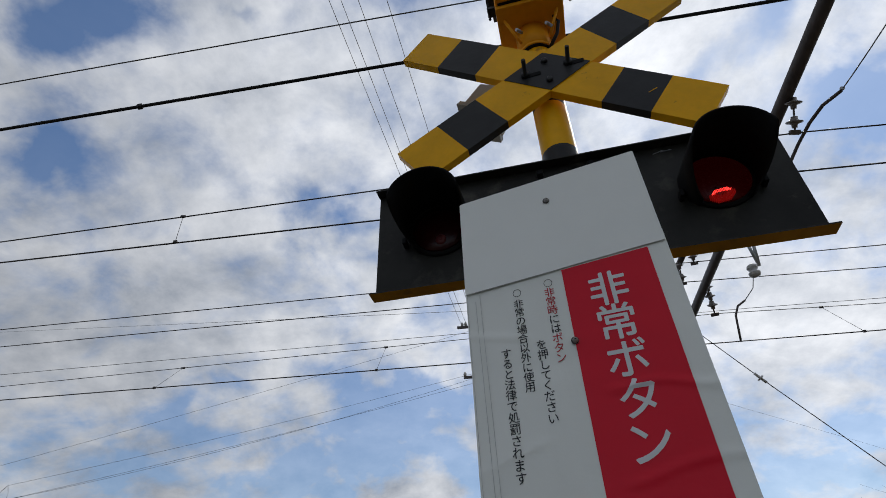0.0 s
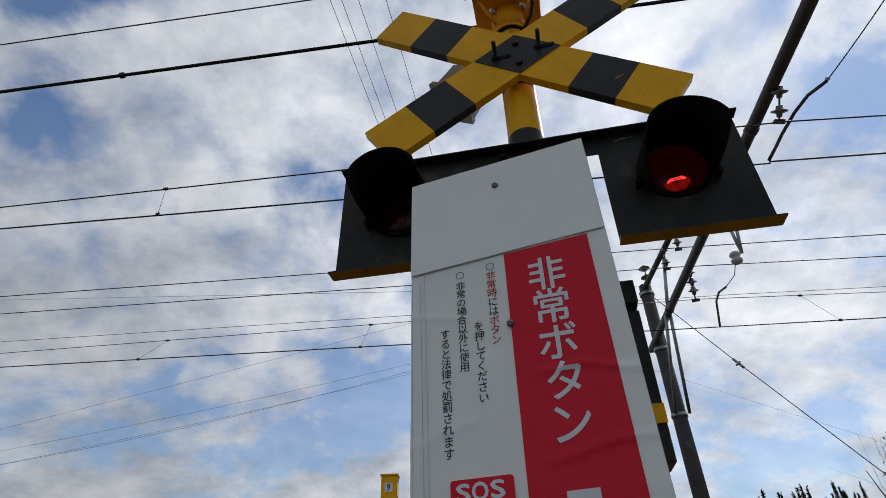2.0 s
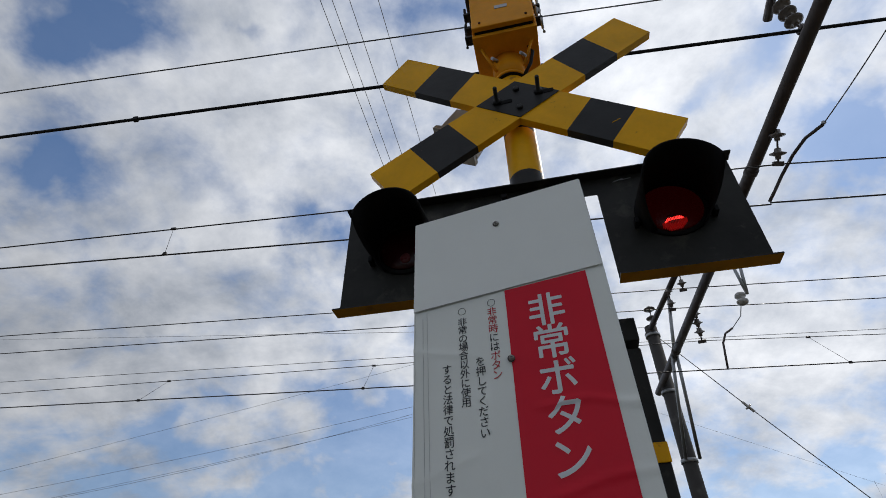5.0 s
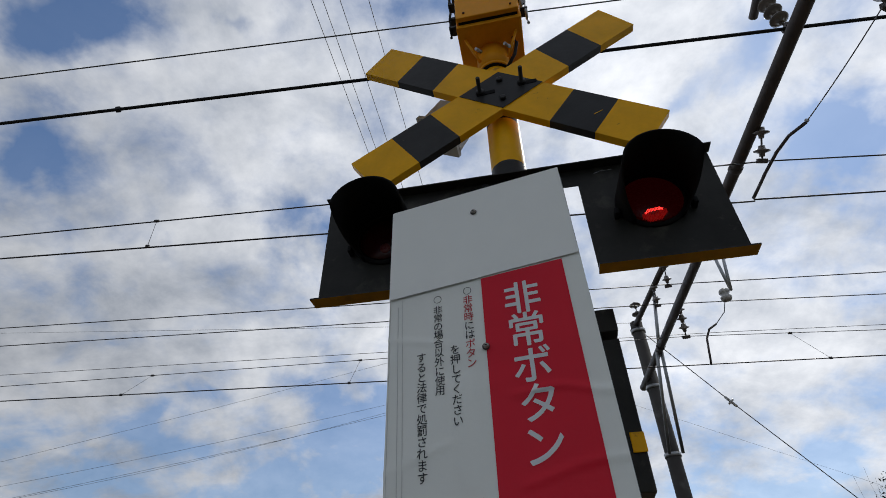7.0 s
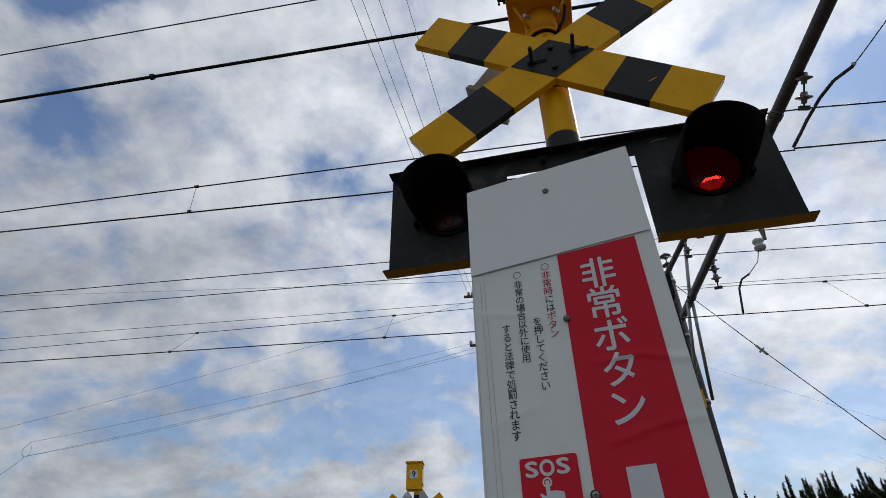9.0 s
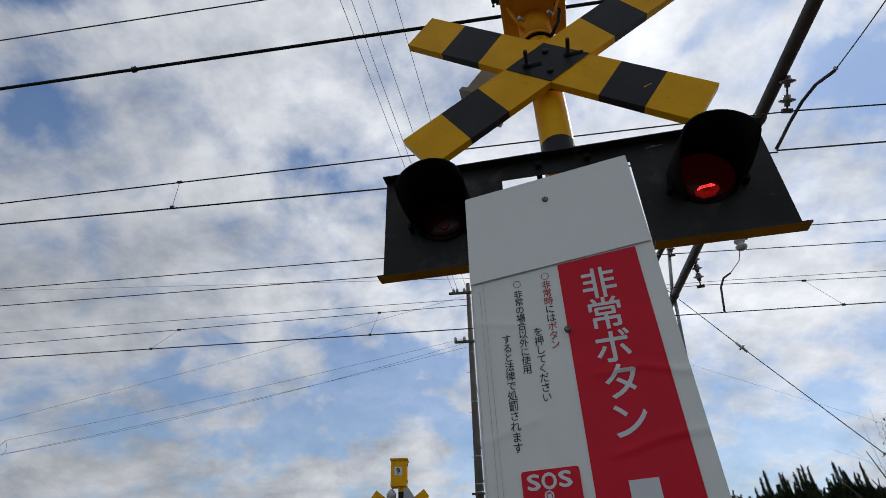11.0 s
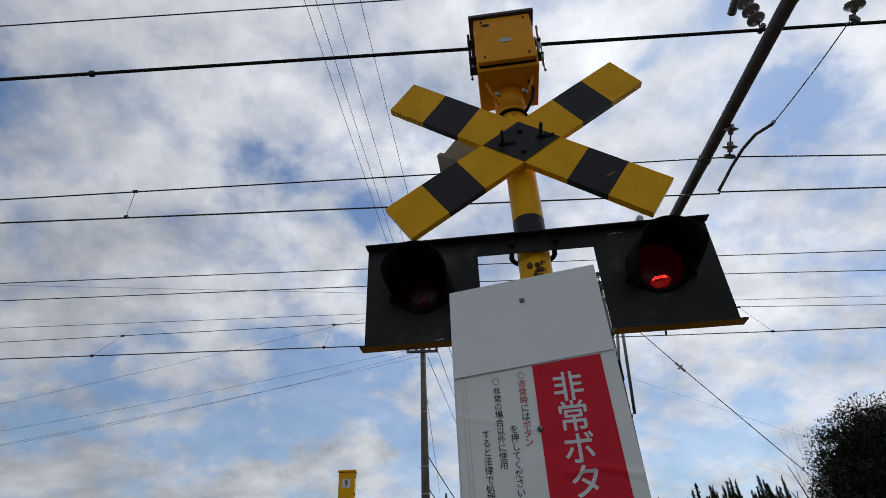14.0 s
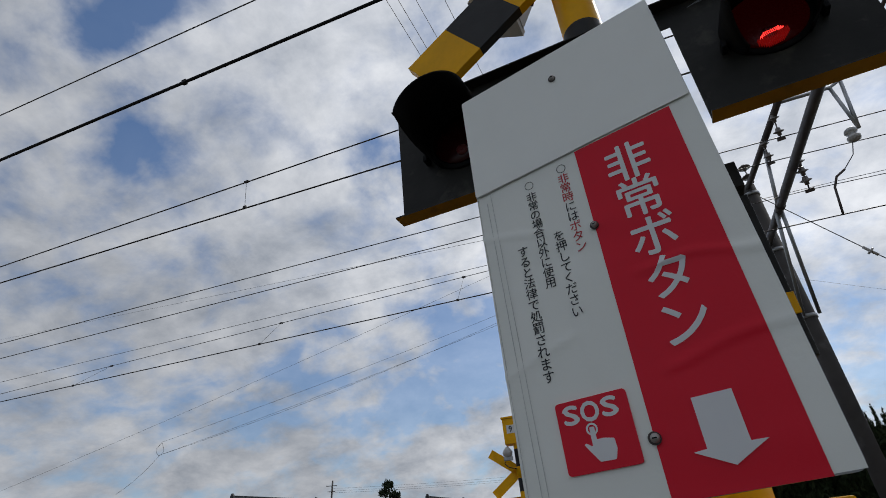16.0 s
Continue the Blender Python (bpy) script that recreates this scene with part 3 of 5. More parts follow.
part("badge", slab(bmesh.new(), [(-0.098, 4.072), (-0.085, 4.081), (-0.070, 4.081), (-0.055, 4.072), (-0.070, 4.063), (-0.085, 4.063)], -0.0868, -0.085), BLACK, bell, "small dark maker's badge")
for x in (-0.095, 0.095):
    for z in (3.852, 4.095):
        part("screw", lathe(bmesh.new(), [(0.005, -0.085), (0.005, -0.090), (0.003, -0.091)], (x, 0, z), "y", 8), RUST, bell)
for sx in (-1, 1):
    for z in (3.86, 3.93, 4.05) if sx < 0 else (3.90, 4.0):
        part("bracket", box(bmesh.new(), min(sx * 0.132, sx * 0.165), max(sx * 0.132, sx * 0.165), -0.03, 0.01, z, z + 0.014, 0.002), BLACK, bell)
    pts = [(sx * 0.158, -0.02 + 0.012 * math.sin(k * 1.7), 3.80 + 0.05 * k) for k in range(7)]
    part("conduit", tube(bmesh.new(), pts, 0.006, 8), RUBBER if sx < 0 else ZINC, bell, "thin cable at the side of the box")
part("latch", tube(bmesh.new(), [(0.137, -0.04, 4.0), (0.145, -0.045, 3.95), (0.14, -0.04, 3.90)], 0.007, 8), ZINC, bell)
bm = tube(bmesh.new(), [(-0.004, 0.100, 3.66), (-0.004, 0.100, 3.80)], 0.067, 28)
lathe(bm, [(0.072, 3.648), (0.072, 3.662)], (-0.004, 0.100, 0), "z", 28)
part("collar", bm, BOX_YELLOW, signal, "yellow sleeve under the bell box")
part("collar_gap", lathe(bmesh.new(), [(0.069, 3.640), (0.069, 3.647)], (-0.004, 0.100, 0), "z", 28), HOOD, signal)
for x0, x1 in ((-0.105, -0.055), (0.105, 0.06)):
    part("strut", tube(bmesh.new(), [(x1, 0.05, 3.70), (x0, 0.0, 3.80)], 0.006, 8), BOX_YELLOW, signal)
    part("strut_bolt", tube(bmesh.new(), [(x1 - 0.01, -0.005, 3.712), (x1 + 0.01, 0.02, 3.722)], 0.007, 8), ZINC, signal, "bright zinc bolt")
part("bell_cable", tube(bmesh.new(), [(0.09, 0.03, 3.80), (0.10, 0.02, 3.74), (0.085, 0.03, 3.68), (0.05, 0.05, 3.63)], 0.007, 8), RUBBER, signal)

# horn loudspeaker behind the crossbuck
horn = part("loudspeaker", slab(bmesh.new(), [(-0.33, 3.535), (-0.245, 3.65), (-0.12, 3.60), (-0.19, 3.47)], 0.16, 0.30), HORN_GREY, signal, "grey horn loudspeaker behind the crossbuck")
part("horn_mouth", slab(bmesh.new(), [(-0.345, 3.53), (-0.330, 3.545), (-0.19, 3.475), (-0.20, 3.455)], 0.14, 0.32), HORN_GREY, horn)
part("horn_bracket", tube(bmesh.new(), [(-0.13, 0.22, 3.56), (-0.02, 0.12, 3.56)], 0.012, 8), BLACK, horn)
part("horn_cable", tube(bmesh.new(), [(-0.16, 0.22, 3.50), (-0.13, 0.2, 3.44), (-0.09, 0.14, 3.47), (-0.03, 0.11, 3.50)], 0.004, 6), RUBBER, horn)

# direction indicator below the lamp board
indi = part("direction_indicator", box(bmesh.new(), -0.18, 0.2285, 0.160, 0.27, 2.064, 2.455, 0.004), BOARD, signal, "black train direction indicator box")
part("indicator_hood", box(bmesh.new(), -0.19, 0.2310, 0.150, 0.27, 2.474, 2.545, 0.004), BOARD, indi)
part("hinge", box(bmesh.new(), 0.196, 0.2300, 0.154, 0.1595, 2.152, 2.200, 0.002), YELLOW, indi, "yellow clip on the indicator")
part("indicator_bracket", box(bmesh.new(), -0.05, 0.05, 0.153, 0.1595, 2.06, 2.54, 0.002), BLACK, indi)

# ---- emergency button sign ----
S = Matrix.Translation((0.2487, 1.5949, 2.5501)) @ Matrix(((0.9692, 0.2462, -0.0107), (-0.2463, 0.9690, -0.0191), (0.0057, 0.0212, 0.9997))).to_4x4()
sign = thing("emergency_button_sign", S, "white emergency button sign with red panel and black Japanese writing", "sign")
part("backing", slab(bmesh.new(), rounded([(-0.194, 0.040), (0.198, 0.060), (0.210, -0.728), (-0.199, -0.742)], 0.012), 0.003, 0.012), ZINC, sign, "thin steel backing plate")


def relief(x, z):
    """Shallow wrinkles of the stuck-on sheet, metres proud of the plate."""
    w = noise.noise((x * 7, z * 9, 3.0)) * 1.1 + noise.noise((x * 3, z * 26, 7.0)) * 0.7
    down = min(1, max(0, (-0.36 - z) * 25)) * min(1, max(0, (z + 0.580) * 40))
    w += 2.6 * down * math.exp(-((x + 0.040 + 0.012 * math.sin(z * 9)) / 0.009) ** 2)
    across = min(1, max(0, (x - 0.02) * 30))
    w += 3.0 * across * math.exp(-((z + 0.425 + 0.10 * (x - 0.1) + 0.006 * math.sin(x * 40)) / 0.006) ** 2)
    w += 2.2 * across * math.exp(-((z + 0.560 - 0.14 * (x - 0.1) + 0.005 * math.sin(x * 33)) / 0.006) ** 2)
    margin = min(1, max(0, (-0.06 - x) * 40))
    w += 2.0 * margin * math.exp(-((z + 0.30 + 0.25 * (x + 0.1)) / 0.005) ** 2)
    w += 1.8 * margin * math.exp(-((z + 0.50 - 0.30 * (x + 0.1)) / 0.006) ** 2)
    return 0.0011 * w


def laid(bm, lift):
    """Lay a flat mark on the wrinkled sheet."""
    for v in bm.verts:
        v.co.y = -relief(v.co.x, v.co.z) - lift + (v.co.y - IY if abs(v.co.y - IY) < 0.0006 else 0.0)
    return bm


IY = -0.0046


def creased(poly, y, mi=0, nx=40, nz=90):
    """A sheet over a quadrilateral (tl, tr, br, bl) with shallow wrinkles."""
    tl, tr, br, bl = [Vector(p) for p in poly]
    bm = bmesh.new()
    rows = []
    for j in range(nz + 1):
        a, b = tl.lerp(bl, j / nz), tr.lerp(br, j / nz)
        row = []
        for i in range(nx + 1):
            p = a.lerp(b, i / nx)
            row.append(bm.verts.new((p.x, y - relief(p.x, p.y), p.y)))
        rows.append(row)
    for u, v in zip(rows, rows[1:]):
        for i in range(nx):
            f = bm.faces.new((u[i], u[i + 1], v[i + 1], v[i]))
            f.smooth, f.material_index = True, mi
    return bm


part("lower_sheet", creased([(-0.196, -0.150), (0.201, -0.135), (0.209, -0.726), (-0.199, -0.740)], 0.0), VINYL_WHITE, sign, "white vinyl sheet with creases")
part("red_panel", creased([(0.001, -0.1765), (0.1655, -0.1680), (0.1755, -0.7295), (-0.002, -0.7345)], -0.0011), VINYL_RED, sign, "glossy red panel")
top_sheet = part("upper_plate", slab(bmesh.new(), rounded([(-0.1935, 0.0535), (0.1965, 0.0730), (0.2000, -0.162), (-0.1960, -0.185)], 0.004), -0.0046, -0.0030), VINYL_PLATE, sign, "plain white plate over the top")
# thin grey strip drawn as the shadow line below the upper plate
part("plate_edge", slab(bmesh.new(), [(-0.196, -0.1852), (0.000, -0.1737), (0.000, -0.1746), (-0.196, -0.1864)], -0.0044, -0.0030), SEAM, sign)
for x0, x1, z0 in ((-0.1675, -0.1625, -0.19), (-0.177, -0.1725, -0.205), (-0.1945, -0.1935, -0.19)):
    part("fold_line", slab(bmesh.new(), [(x0, z0), (x0 + 0.0006, z0), (x1 + 0.0006, -0.738), (x1, -0.738)], -0.0022, -0.0006), SEAM, sign)
for x, z, r in ((0.0, 0.0, 0.0052), (0.001, -0.3275, 0.0052), (0.0, -0.657, 0.0065)):
    front = -0.0047 if z > -0.1 else -0.0030
    b = part("bolt", lathe(bmesh.new(), [(r, front), (r, front - 0.003), (r * 0.8, front - 0.006), (0.001, front - 0.007)], (x, 0, z), "y", 16), BOLT, sign, "grey screw bolt")
    part("washer", lathe(bmesh.new(), [(r * 1.35, front + 0.001), (r * 1.35, front - 0.0015)], (x - 0.001, 0, z), "y", 18), STEEL_DARK, b)
    part("cross_slot", slab(bmesh.new(), [(x - r * 0.5, z - 0.0008), (x + r * 0.5, z - 0.0008), (x + r * 0.5, z + 0.0008), (x - r * 0.5, z + 0.0008)], front - 0.0074, front - 0.006), HOOD, b)
big = [("非", 0.0775, -0.2360), ("常", 0.0785, -0.3050), ("ボ", 0.0800, -0.3755), ("タ", 0.0825, -0.4450), ("ン", 0.0810, -0.5160)]
for c, x, z in big:
    part("heading_character", laid(glyphs([(c, x, z, 0.074)], IY, 0.013), 0.0019), INK_WHITE, sign, "bold white heading character")
def column(letters, material):
    for g in letters:
        part("character", laid(glyphs([g], IY, 0.006), 0.0007), material, sign)


c1 = [(c, -0.0295, -0.2180 - 0.0193 * i, 0.0205) for i, c in enumerate("非常時にはボタン")]
column([c1[i] for i in (0, 1, 2, 5, 6, 7)], INK_RED)
column(c1[3:5], INK_BLACK)
column([(c, -0.0605, -0.3215 - 0.0194 * i, 0.0205) for i, c in enumerate("を押してください")], INK_BLACK)
column([(c, -0.0920, -0.2285 - 0.0187 * i, 0.0200) for i, c in enumerate("非常の場合以外に使用")], INK_BLACK)
column([(c, -0.1275, -0.3265 - 0.0198 * i, 0.0208) for i, c in enumerate("すると法律で処罰されます")], INK_BLACK)


def ring_flat(cx, cz, r, w, y, n=28):
    bm = bmesh.new()
    o = [bm.verts.new((cx + r * math.cos(2 * math.pi * i / n), y, cz + r * math.sin(2 * math.pi * i / n))) for i in range(n)]
    q = [bm.verts.new((cx + (r - w) * math.cos(2 * math.pi * i / n), y, cz + (r - w) * math.sin(2 * math.pi * i / n))) for i in range(n)]
    for i in range(n):
        bm.faces.new((o[i], o[(i + 1) % n], q[(i + 1) % n], q[i]))
    return bm


for x, z in ((-0.0290, -0.1975), (-0.0918, -0.2045)):
    part("bullet_ring", laid(ring_flat(x, z, 0.0083, 0.0011, IY), 0.0007), INK_BLACK, sign)
part("arrow", slab(bmesh.new(), [(0.057, -0.617), (0.107, -0.6155), (0.108, -0.679), (0.128, -0.679), (0.084, -0.703), (0.040, -0.682), (0.057, -0.680)], -0.0032, 0.0), INK_WHITE, sign, "white arrow pointing down")
sos = part("sos_mark", slab(bmesh.new(), rounded([(-0.127, -0.587), (-0.022, -0.585), (-0.022, -0.684), (-0.127, -0.686)], 0.006), -0.0030, 0.0), VINYL_RED, sign, "rounded red SOS mark")
part("sos_letters", glyphs([("S", -0.1055, -0.6065, (0.021, 0.0255)), ("O", -0.0775, -0.6058, (0.0255, 0.0265)), ("S", -0.0485, -0.6045, (0.021, 0.0255))], -0.0035, 0.03), INK_WHITE, sos)
part("finger_ring", ring_flat(-0.0800, -0.6300, 0.0085, 0.0028, -0.0038), INK_WHITE, sos)
part("pointing_mark", slab(bmesh.new(), rounded([(-0.0835, -0.627), (-0.0765, -0.627), (-0.0765, -0.6445), (-0.0660, -0.6440), (-0.0525, -0.6465), (-0.0515, -0.660), (-0.0560, -0.6735), (-0.0780, -0.6735), (-0.0870, -0.6610), (-0.0955, -0.6490), (-0.0925, -0.6470), (-0.0838, -0.6530)], 0.0016, 3), -0.0036, -0.0030), INK_WHITE, sos)
part("sign_bracket", box(bmesh.new(), -0.02, 0.02, 0.012, 0.03, -0.70, 0.03, 0.002), ZINC, sign)
for z in (-0.10, -0.55):
    part("sign_arm", tube(bmesh.new(), [(0.0, 0.02, z), (0.10, 0.40, z)], 0.014, 8), ZINC, sign)

# ---- barrier machine under the sign ----
gate = thing("barrier_machine", pose(0.42, 2.02, 0, 0, 0, -7.6), "yellow crossing barrier machine housing beside the post", "barrier machine")
part("housing", box(bmesh.new(), -0.16, 0.115, -0.13, 0.22, 0.55, 1.79, 0.02), YELLOW, gate)
part("lid", box(bmesh.new(), -0.18, 0.13, -0.15, 0.24, 1.791, 1.81, 0.006), YELLOW, gate)
part("cover_boss", lathe(bmesh.new(), [(0.032, -0.13), (0.032, -0.15), (0.022, -0.156)], (0.05, 0, 1.765), "y", 20), YELLOW, gate)
part("pedestal", box(bmesh.new(), -0.10, 0.08, -0.08, 0.16, 0.0, 0.55, 0.01), BLACK, gate)


# ---- overhead line ----
def insulator(top, bottom, r=0.062, discs=2, material=PORCELAIN_B, name="insulator"):
    """A hanging string: cap, porcelain sheds, clamp."""
    top, bottom = Vector(top), Vector(bottom)
    length = (top - bottom).length
    turn = (top - bottom).to_track_quat("Z", "Y").to_matrix().to_4x4()
    th = thing(name, Matrix.Translation(bottom) @ turn, "porcelain shed insulator hanging from the steel beam", "insulator", "line insulators")
    part("rod", tube(bmesh.new(), [(0, 0, 0.0), (0, 0, length)], 0.010, 8), STEEL_DARK, th)
    for k in range(discs):
        z = length * (0.30 + 0.55 * k / max(1, discs - 1)) if discs > 1 else length * 0.5
        part("shed", lathe(bmesh.new(), [(0.026, z - 0.06), (0.030, z - 0.022), (r * 0.72, z - 0.012), (r, z - 0.003), (r, z + 0.006), (r * 0.6, z + 0.017), (0.036, z + 0.03), (0.032, z + 0.06), (0.012, z + 0.064)], (0, 0, 0), "z", 20), material, th, "glazed porcelain shed")
    part("clamp", box(bmesh.new(), -0.055, 0.055, -0.02, 0.02, -0.02, 0.028, 0.005), STEEL_DARK, th)
    return th


def wire(name, a, b, r, material, label, sag=0.0, n=24, sides=5, category="wire", group="overhead wires"):
    return single(name, tube(bmesh.new(), line_between(a, b, sag, n), r, sides), material, label, category, group=group)


def along(x0, y0, x1, y1, x):
    return y0 + (y1 - y0) * (x - x0) / (x1 - x0)


EARLIER = set(scene.objects)
KEPT = []
BEAM_A, BEAM_B = Vector((2.86, -0.6, 5.9)), Vector((3.39, 10.45, 5.9))
beam = thing("portal_beam", pose(0, 0, 0), "brown weathered steel pipe beam across both tracks", "beam")
part("pipe", tube(bmesh.new(), [BEAM_A, BEAM_B], 0.062, 16), STEEL_DARK, beam)
for y in (4.9, 8.9):
    p = BEAM_A.lerp(BEAM_B, (y + 0.6) / 11.15)
    part("clamp_band", lathe(bmesh.new(), [(0.07, -0.03), (0.07, 0.03)], (p.x, p.y, p.z), "y", 16), STEEL_DARK, beam)
part("side_bracket", tube(bmesh.new(), [(3.07, 2.95, 5.93), (3.55, 3.0, 6.45), (4.2, 3.05, 6.55)], 0.05, 12), STEEL_DARK, beam)
UP = Vector((3.45, 10.1, 0))
mast = thing("line_mast", pose(3.47, 10.12, 0), "tapered grey concrete mast carrying the overhead line", "mast", "line masts")
part("shaft", tube(bmesh.new(), [(0, 0, 0), (0, 0, 7.1)], 0.132, 20, r1=0.112), MAST_CONCRETE, mast)
for z in (4.55, 5.75, 6.9):
    part("band", lathe(bmesh.new(), [(0.136, z - 0.03), (0.136, z + 0.03)], (0, 0, 0), "z", 20), ZINC, mast, "zinc clamp band")
near_mast = thing("line_mast", pose(2.95, -0.85, 0), "tapered grey concrete mast carrying the overhead line", "mast", "line masts")
part("shaft", tube(bmesh.new(), [(0, 0, 0), (0, 0, 8.4)], 0.18, 20, r1=0.145), CONCRETE, near_mast)
for z in (5.9, 7.7):
    part("band", lathe(bmesh.new(), [(0.178, z - 0.035), (0.178, z + 0.035)], (0, 0, 0), "z", 20), ZINC, near_mast, "zinc clamp band")
for x, y in ((-60, 7.4), (60, 1.1)):
    KEPT.append(copy_thing(near_mast, pose(x, y, 0)))
beam2 = thing("feeder_beam", pose(0, 0, 0), "short brown steel beam for the feeder wires", "beam")
part("pipe", tube(bmesh.new(), [(3.43, 10.3, 7.02), (3.55, 7.6, 7.10)], 0.05, 14), STEEL_DARK, beam2)
part("end_cap", lathe(bmesh.new(), [(0.055, -0.03), (0.055, 0.03)], (3.55, 7.6, 7.10), "y", 14), ZINC, beam2)
part("brace", tube(bmesh.new(), [(3.52, 8.95, 7.0), (3.33, 8.95, 5.95)], 0.028, 10), ZINC, beam2, "grey steel brace tube")
for x0 in (-0.03, 0.12):
    part("brace", tube(bmesh.new(), [(3.29 + x0 * 0.5, 8.95, 5.88), (3.42 + x0 * 1.5, 9.98, 4.55)], 0.028, 10), ZINC, beam, "grey steel brace tube")
upper = thing("cable_beam", pose(0, 0, 0), "steel arm holding the feeder cable over the track", "beam")
part("pipe", tube(bmesh.new(), [(2.87, -0.7, 7.7), (3.74, 4.2, 7.7)], 0.05, 12), STEEL_DARK, upper)

KEPT.append(insulator((3.76, 3.98, 7.66), (3.77, 3.98, 7.08), 0.095, 3))
insulator((3.98, 3.10, 6.55), (3.90, 3.27, 6.12), 0.085, 2)
KEPT.append(insulator((3.50, 4.69, 6.33), (3.48, 4.90, 6.03), 0.082, 2))
insulator((3.33, 7.72, 6.0), (3.40, 7.98, 5.60), 0.075, 3)
insulator((3.50, 8.14, 7.07), (3.53, 8.30, 6.72), 0.075, 2)
insulator((3.47, 8.74, 7.06), (3.50, 8.90, 6.72), 0.075, 2)
insulator((3.47, 9.90, 7.42), (3.47, 9.90, 7.05), 0.105, 2)

wire("feeder_cable", (-60, 7.48, 7.17), (60, 0.88, 7.17), 0.0195, RUBBER, "thick black insulated feeder cable", 0.12, 60, 8)
for x in (-3.75,):
    y = along(-60, 7.48, 60, 0.88, x)
    single("cable_clip", box(bmesh.new(), -0.03, 0.03, -0.026, 0.026, -0.026, 0.026, 0.006), RUBBER, "small black clip on the feeder cable", "cable clip", m=pose(x, y, 7.05, 0, 0, -3))
wire("ground_wire", (-60, 7.48, 8.23), (60, 1.02, 8.23), 0.009, WIRE_GREY, "thin grey stranded wire above the line", 0.03, 40)
NEAR = "dark stranded messenger wire of the near track"
FARW = "dark stranded messenger wire of the far track"
KEPT.append(wire("messenger_wire", (-30, 6.63, 6.03), (3.53, 4.90, 6.03), 0.0085, COPPER, NEAR))
KEPT.append(wire("messenger_wire", (3.53, 4.90, 6.03), (57, 5.75, 6.03), 0.0085, COPPER, NEAR))
KEPT.append(wire("contact_wire", (-50, 6.58, 5.8), (3.46, 5.28, 5.8), 0.010, COPPER, "dark copper contact wire of the near track"))
KEPT.append(wire("contact_wire", (3.46, 5.28, 5.825), (57, 5.05, 5.825), 0.010, COPPER, "dark copper contact wire of the near track"))
wire("messenger_wire", (-64.21, 11.74, 5.87), (3.63, 8.46, 5.87), 0.0058, COPPER, FARW)
wire("messenger_wire", (3.63, 8.46, 5.87), (64.19, 10.61, 5.87), 0.0058, COPPER, FARW)
wire("feeder_wire", (-78.63, 12.15, 7.05), (5.21, 10.58, 7.05), 0.0055, COPPER, "dark feeder wire above the far track")
wire("feeder_wire", (5.21, 10.58, 7.05), (78.57, 11.22, 7.05), 0.0055, COPPER, "dark feeder wire above the far track")
wire("contact_wire", (-60, 8.80, 5.3), (60, 7.85, 5.3), 0.009, COPPER, "dark copper contact wire of the far track")
for y0, y1, y2 in ((9.60, 8.32, 7.95), (10.2, 8.93, 9.7)):
    wire("feeder_wire", (-60, y0, 6.77), (3.5, y1, 6.77), 0.0085, COPPER, "dark feeder wire on the mast top")
    wire("feeder_wire", (3.5, y1, 6.77), (60, y2, 6.77), 0.0085, COPPER, "dark feeder wire on the mast top")
wire("feeder_wire", (-40.4, 24.5, 17.3), (2.32, 7.0, 5.33), 0.0035, WIRE_GREY, "thin grey wire slanting down over the far track")


def dropper(x, top, bottom):
    """A hanger between messenger and contact wire, with its clips."""
    th = thing("dropper", Matrix.Translation(bottom), "thin dark dropper between messenger and contact wire", "dropper", "line droppers")
    d = Vector(top) - Vector(bottom)
    part("rod", tube(bmesh.new(), [(0, 0, 0), d], 0.0028, 5), COPPER, th)
    part("clip", box(bmesh.new(), -0.022, 0.022, -0.012, 0.012, -0.014, 0.02, 0.004), COPPER, th)
    part("clip", box(bmesh.new(), d.x - 0.03, d.x + 0.03, d.y - 0.012, d.y + 0.012, d.z - 0.014, d.z + 0.014, 0.004), COPPER, th)
    return th


KEPT.append(dropper(-3.52, (-3.39, 5.25, 6.03), (-3.52, 5.43, 5.8)))
KEPT.append(dropper(9.33, (9.4, 4.94, 6.03), (9.33, 5.33, 5.8)))
for x in (-9.4, -5.29, -1.68, 5.49, 9.0):
    ym = 8.46 - 0.0484 * (x - 3.6) if x < 3.6 else 8.46 + 0.0355 * (x - 3.6)
    dropper(x, (x + (0.06 if x < 3 else -0.25), ym, 5.87), (x, 8.325 - 0.0079 * x, 5.3))

# pull-off arms
pull = thing("pull_off_arm", pose(0, 0, 0), "bent brown steel pull-off arm of the near contact wire", "pull-off arm", "pull-off arms")
part("arm", tube(bmesh.new(), [(3.479, 5.29, 5.806), (3.565, 5.23, 5.925), (3.643, 5.15, 6.042), (3.70, 5.06, 6.115), (3.728, 4.95, 6.152), (3.745, 4.7, 6.130), (3.765, 4.45, 6.03)], 0.018, 10), STEEL_DARK, pull)
part("stay_wire", tube(bmesh.new(), line_between((3.765, 4.45, 6.03), (4.33, 3.56, 6.60), 0.02, 10), 0.006, 6), WIRE_GREY, pull)
part("eye", lathe(bmesh.new(), [(0.022, -0.008), (0.022, 0.008)], (3.77, 4.43, 6.04), "y", 10), ZINC, pull)
pull2 = thing("pull_off_arm", pose(0, 0, 0), "bent steel pull-off arm under a white spool insulator", "pull-off arm", "pull-off arms")
part("arm", tube(bmesh.new(), [(3.78, 8.33, 5.31), (3.80, 8.3, 5.5), (3.83, 8.28, 5.72), (3.90, 8.25, 5.86), (4.02, 8.22, 5.93)], 0.016, 10), STEEL_DARK, pull2)
part("stay_wire", tube(bmesh.new(), [(4.02, 8.22, 5.93), (4.20, 8.2, 6.12), (4.28, 8.2, 6.33)], 0.007, 6), WIRE_GREY, pull2)
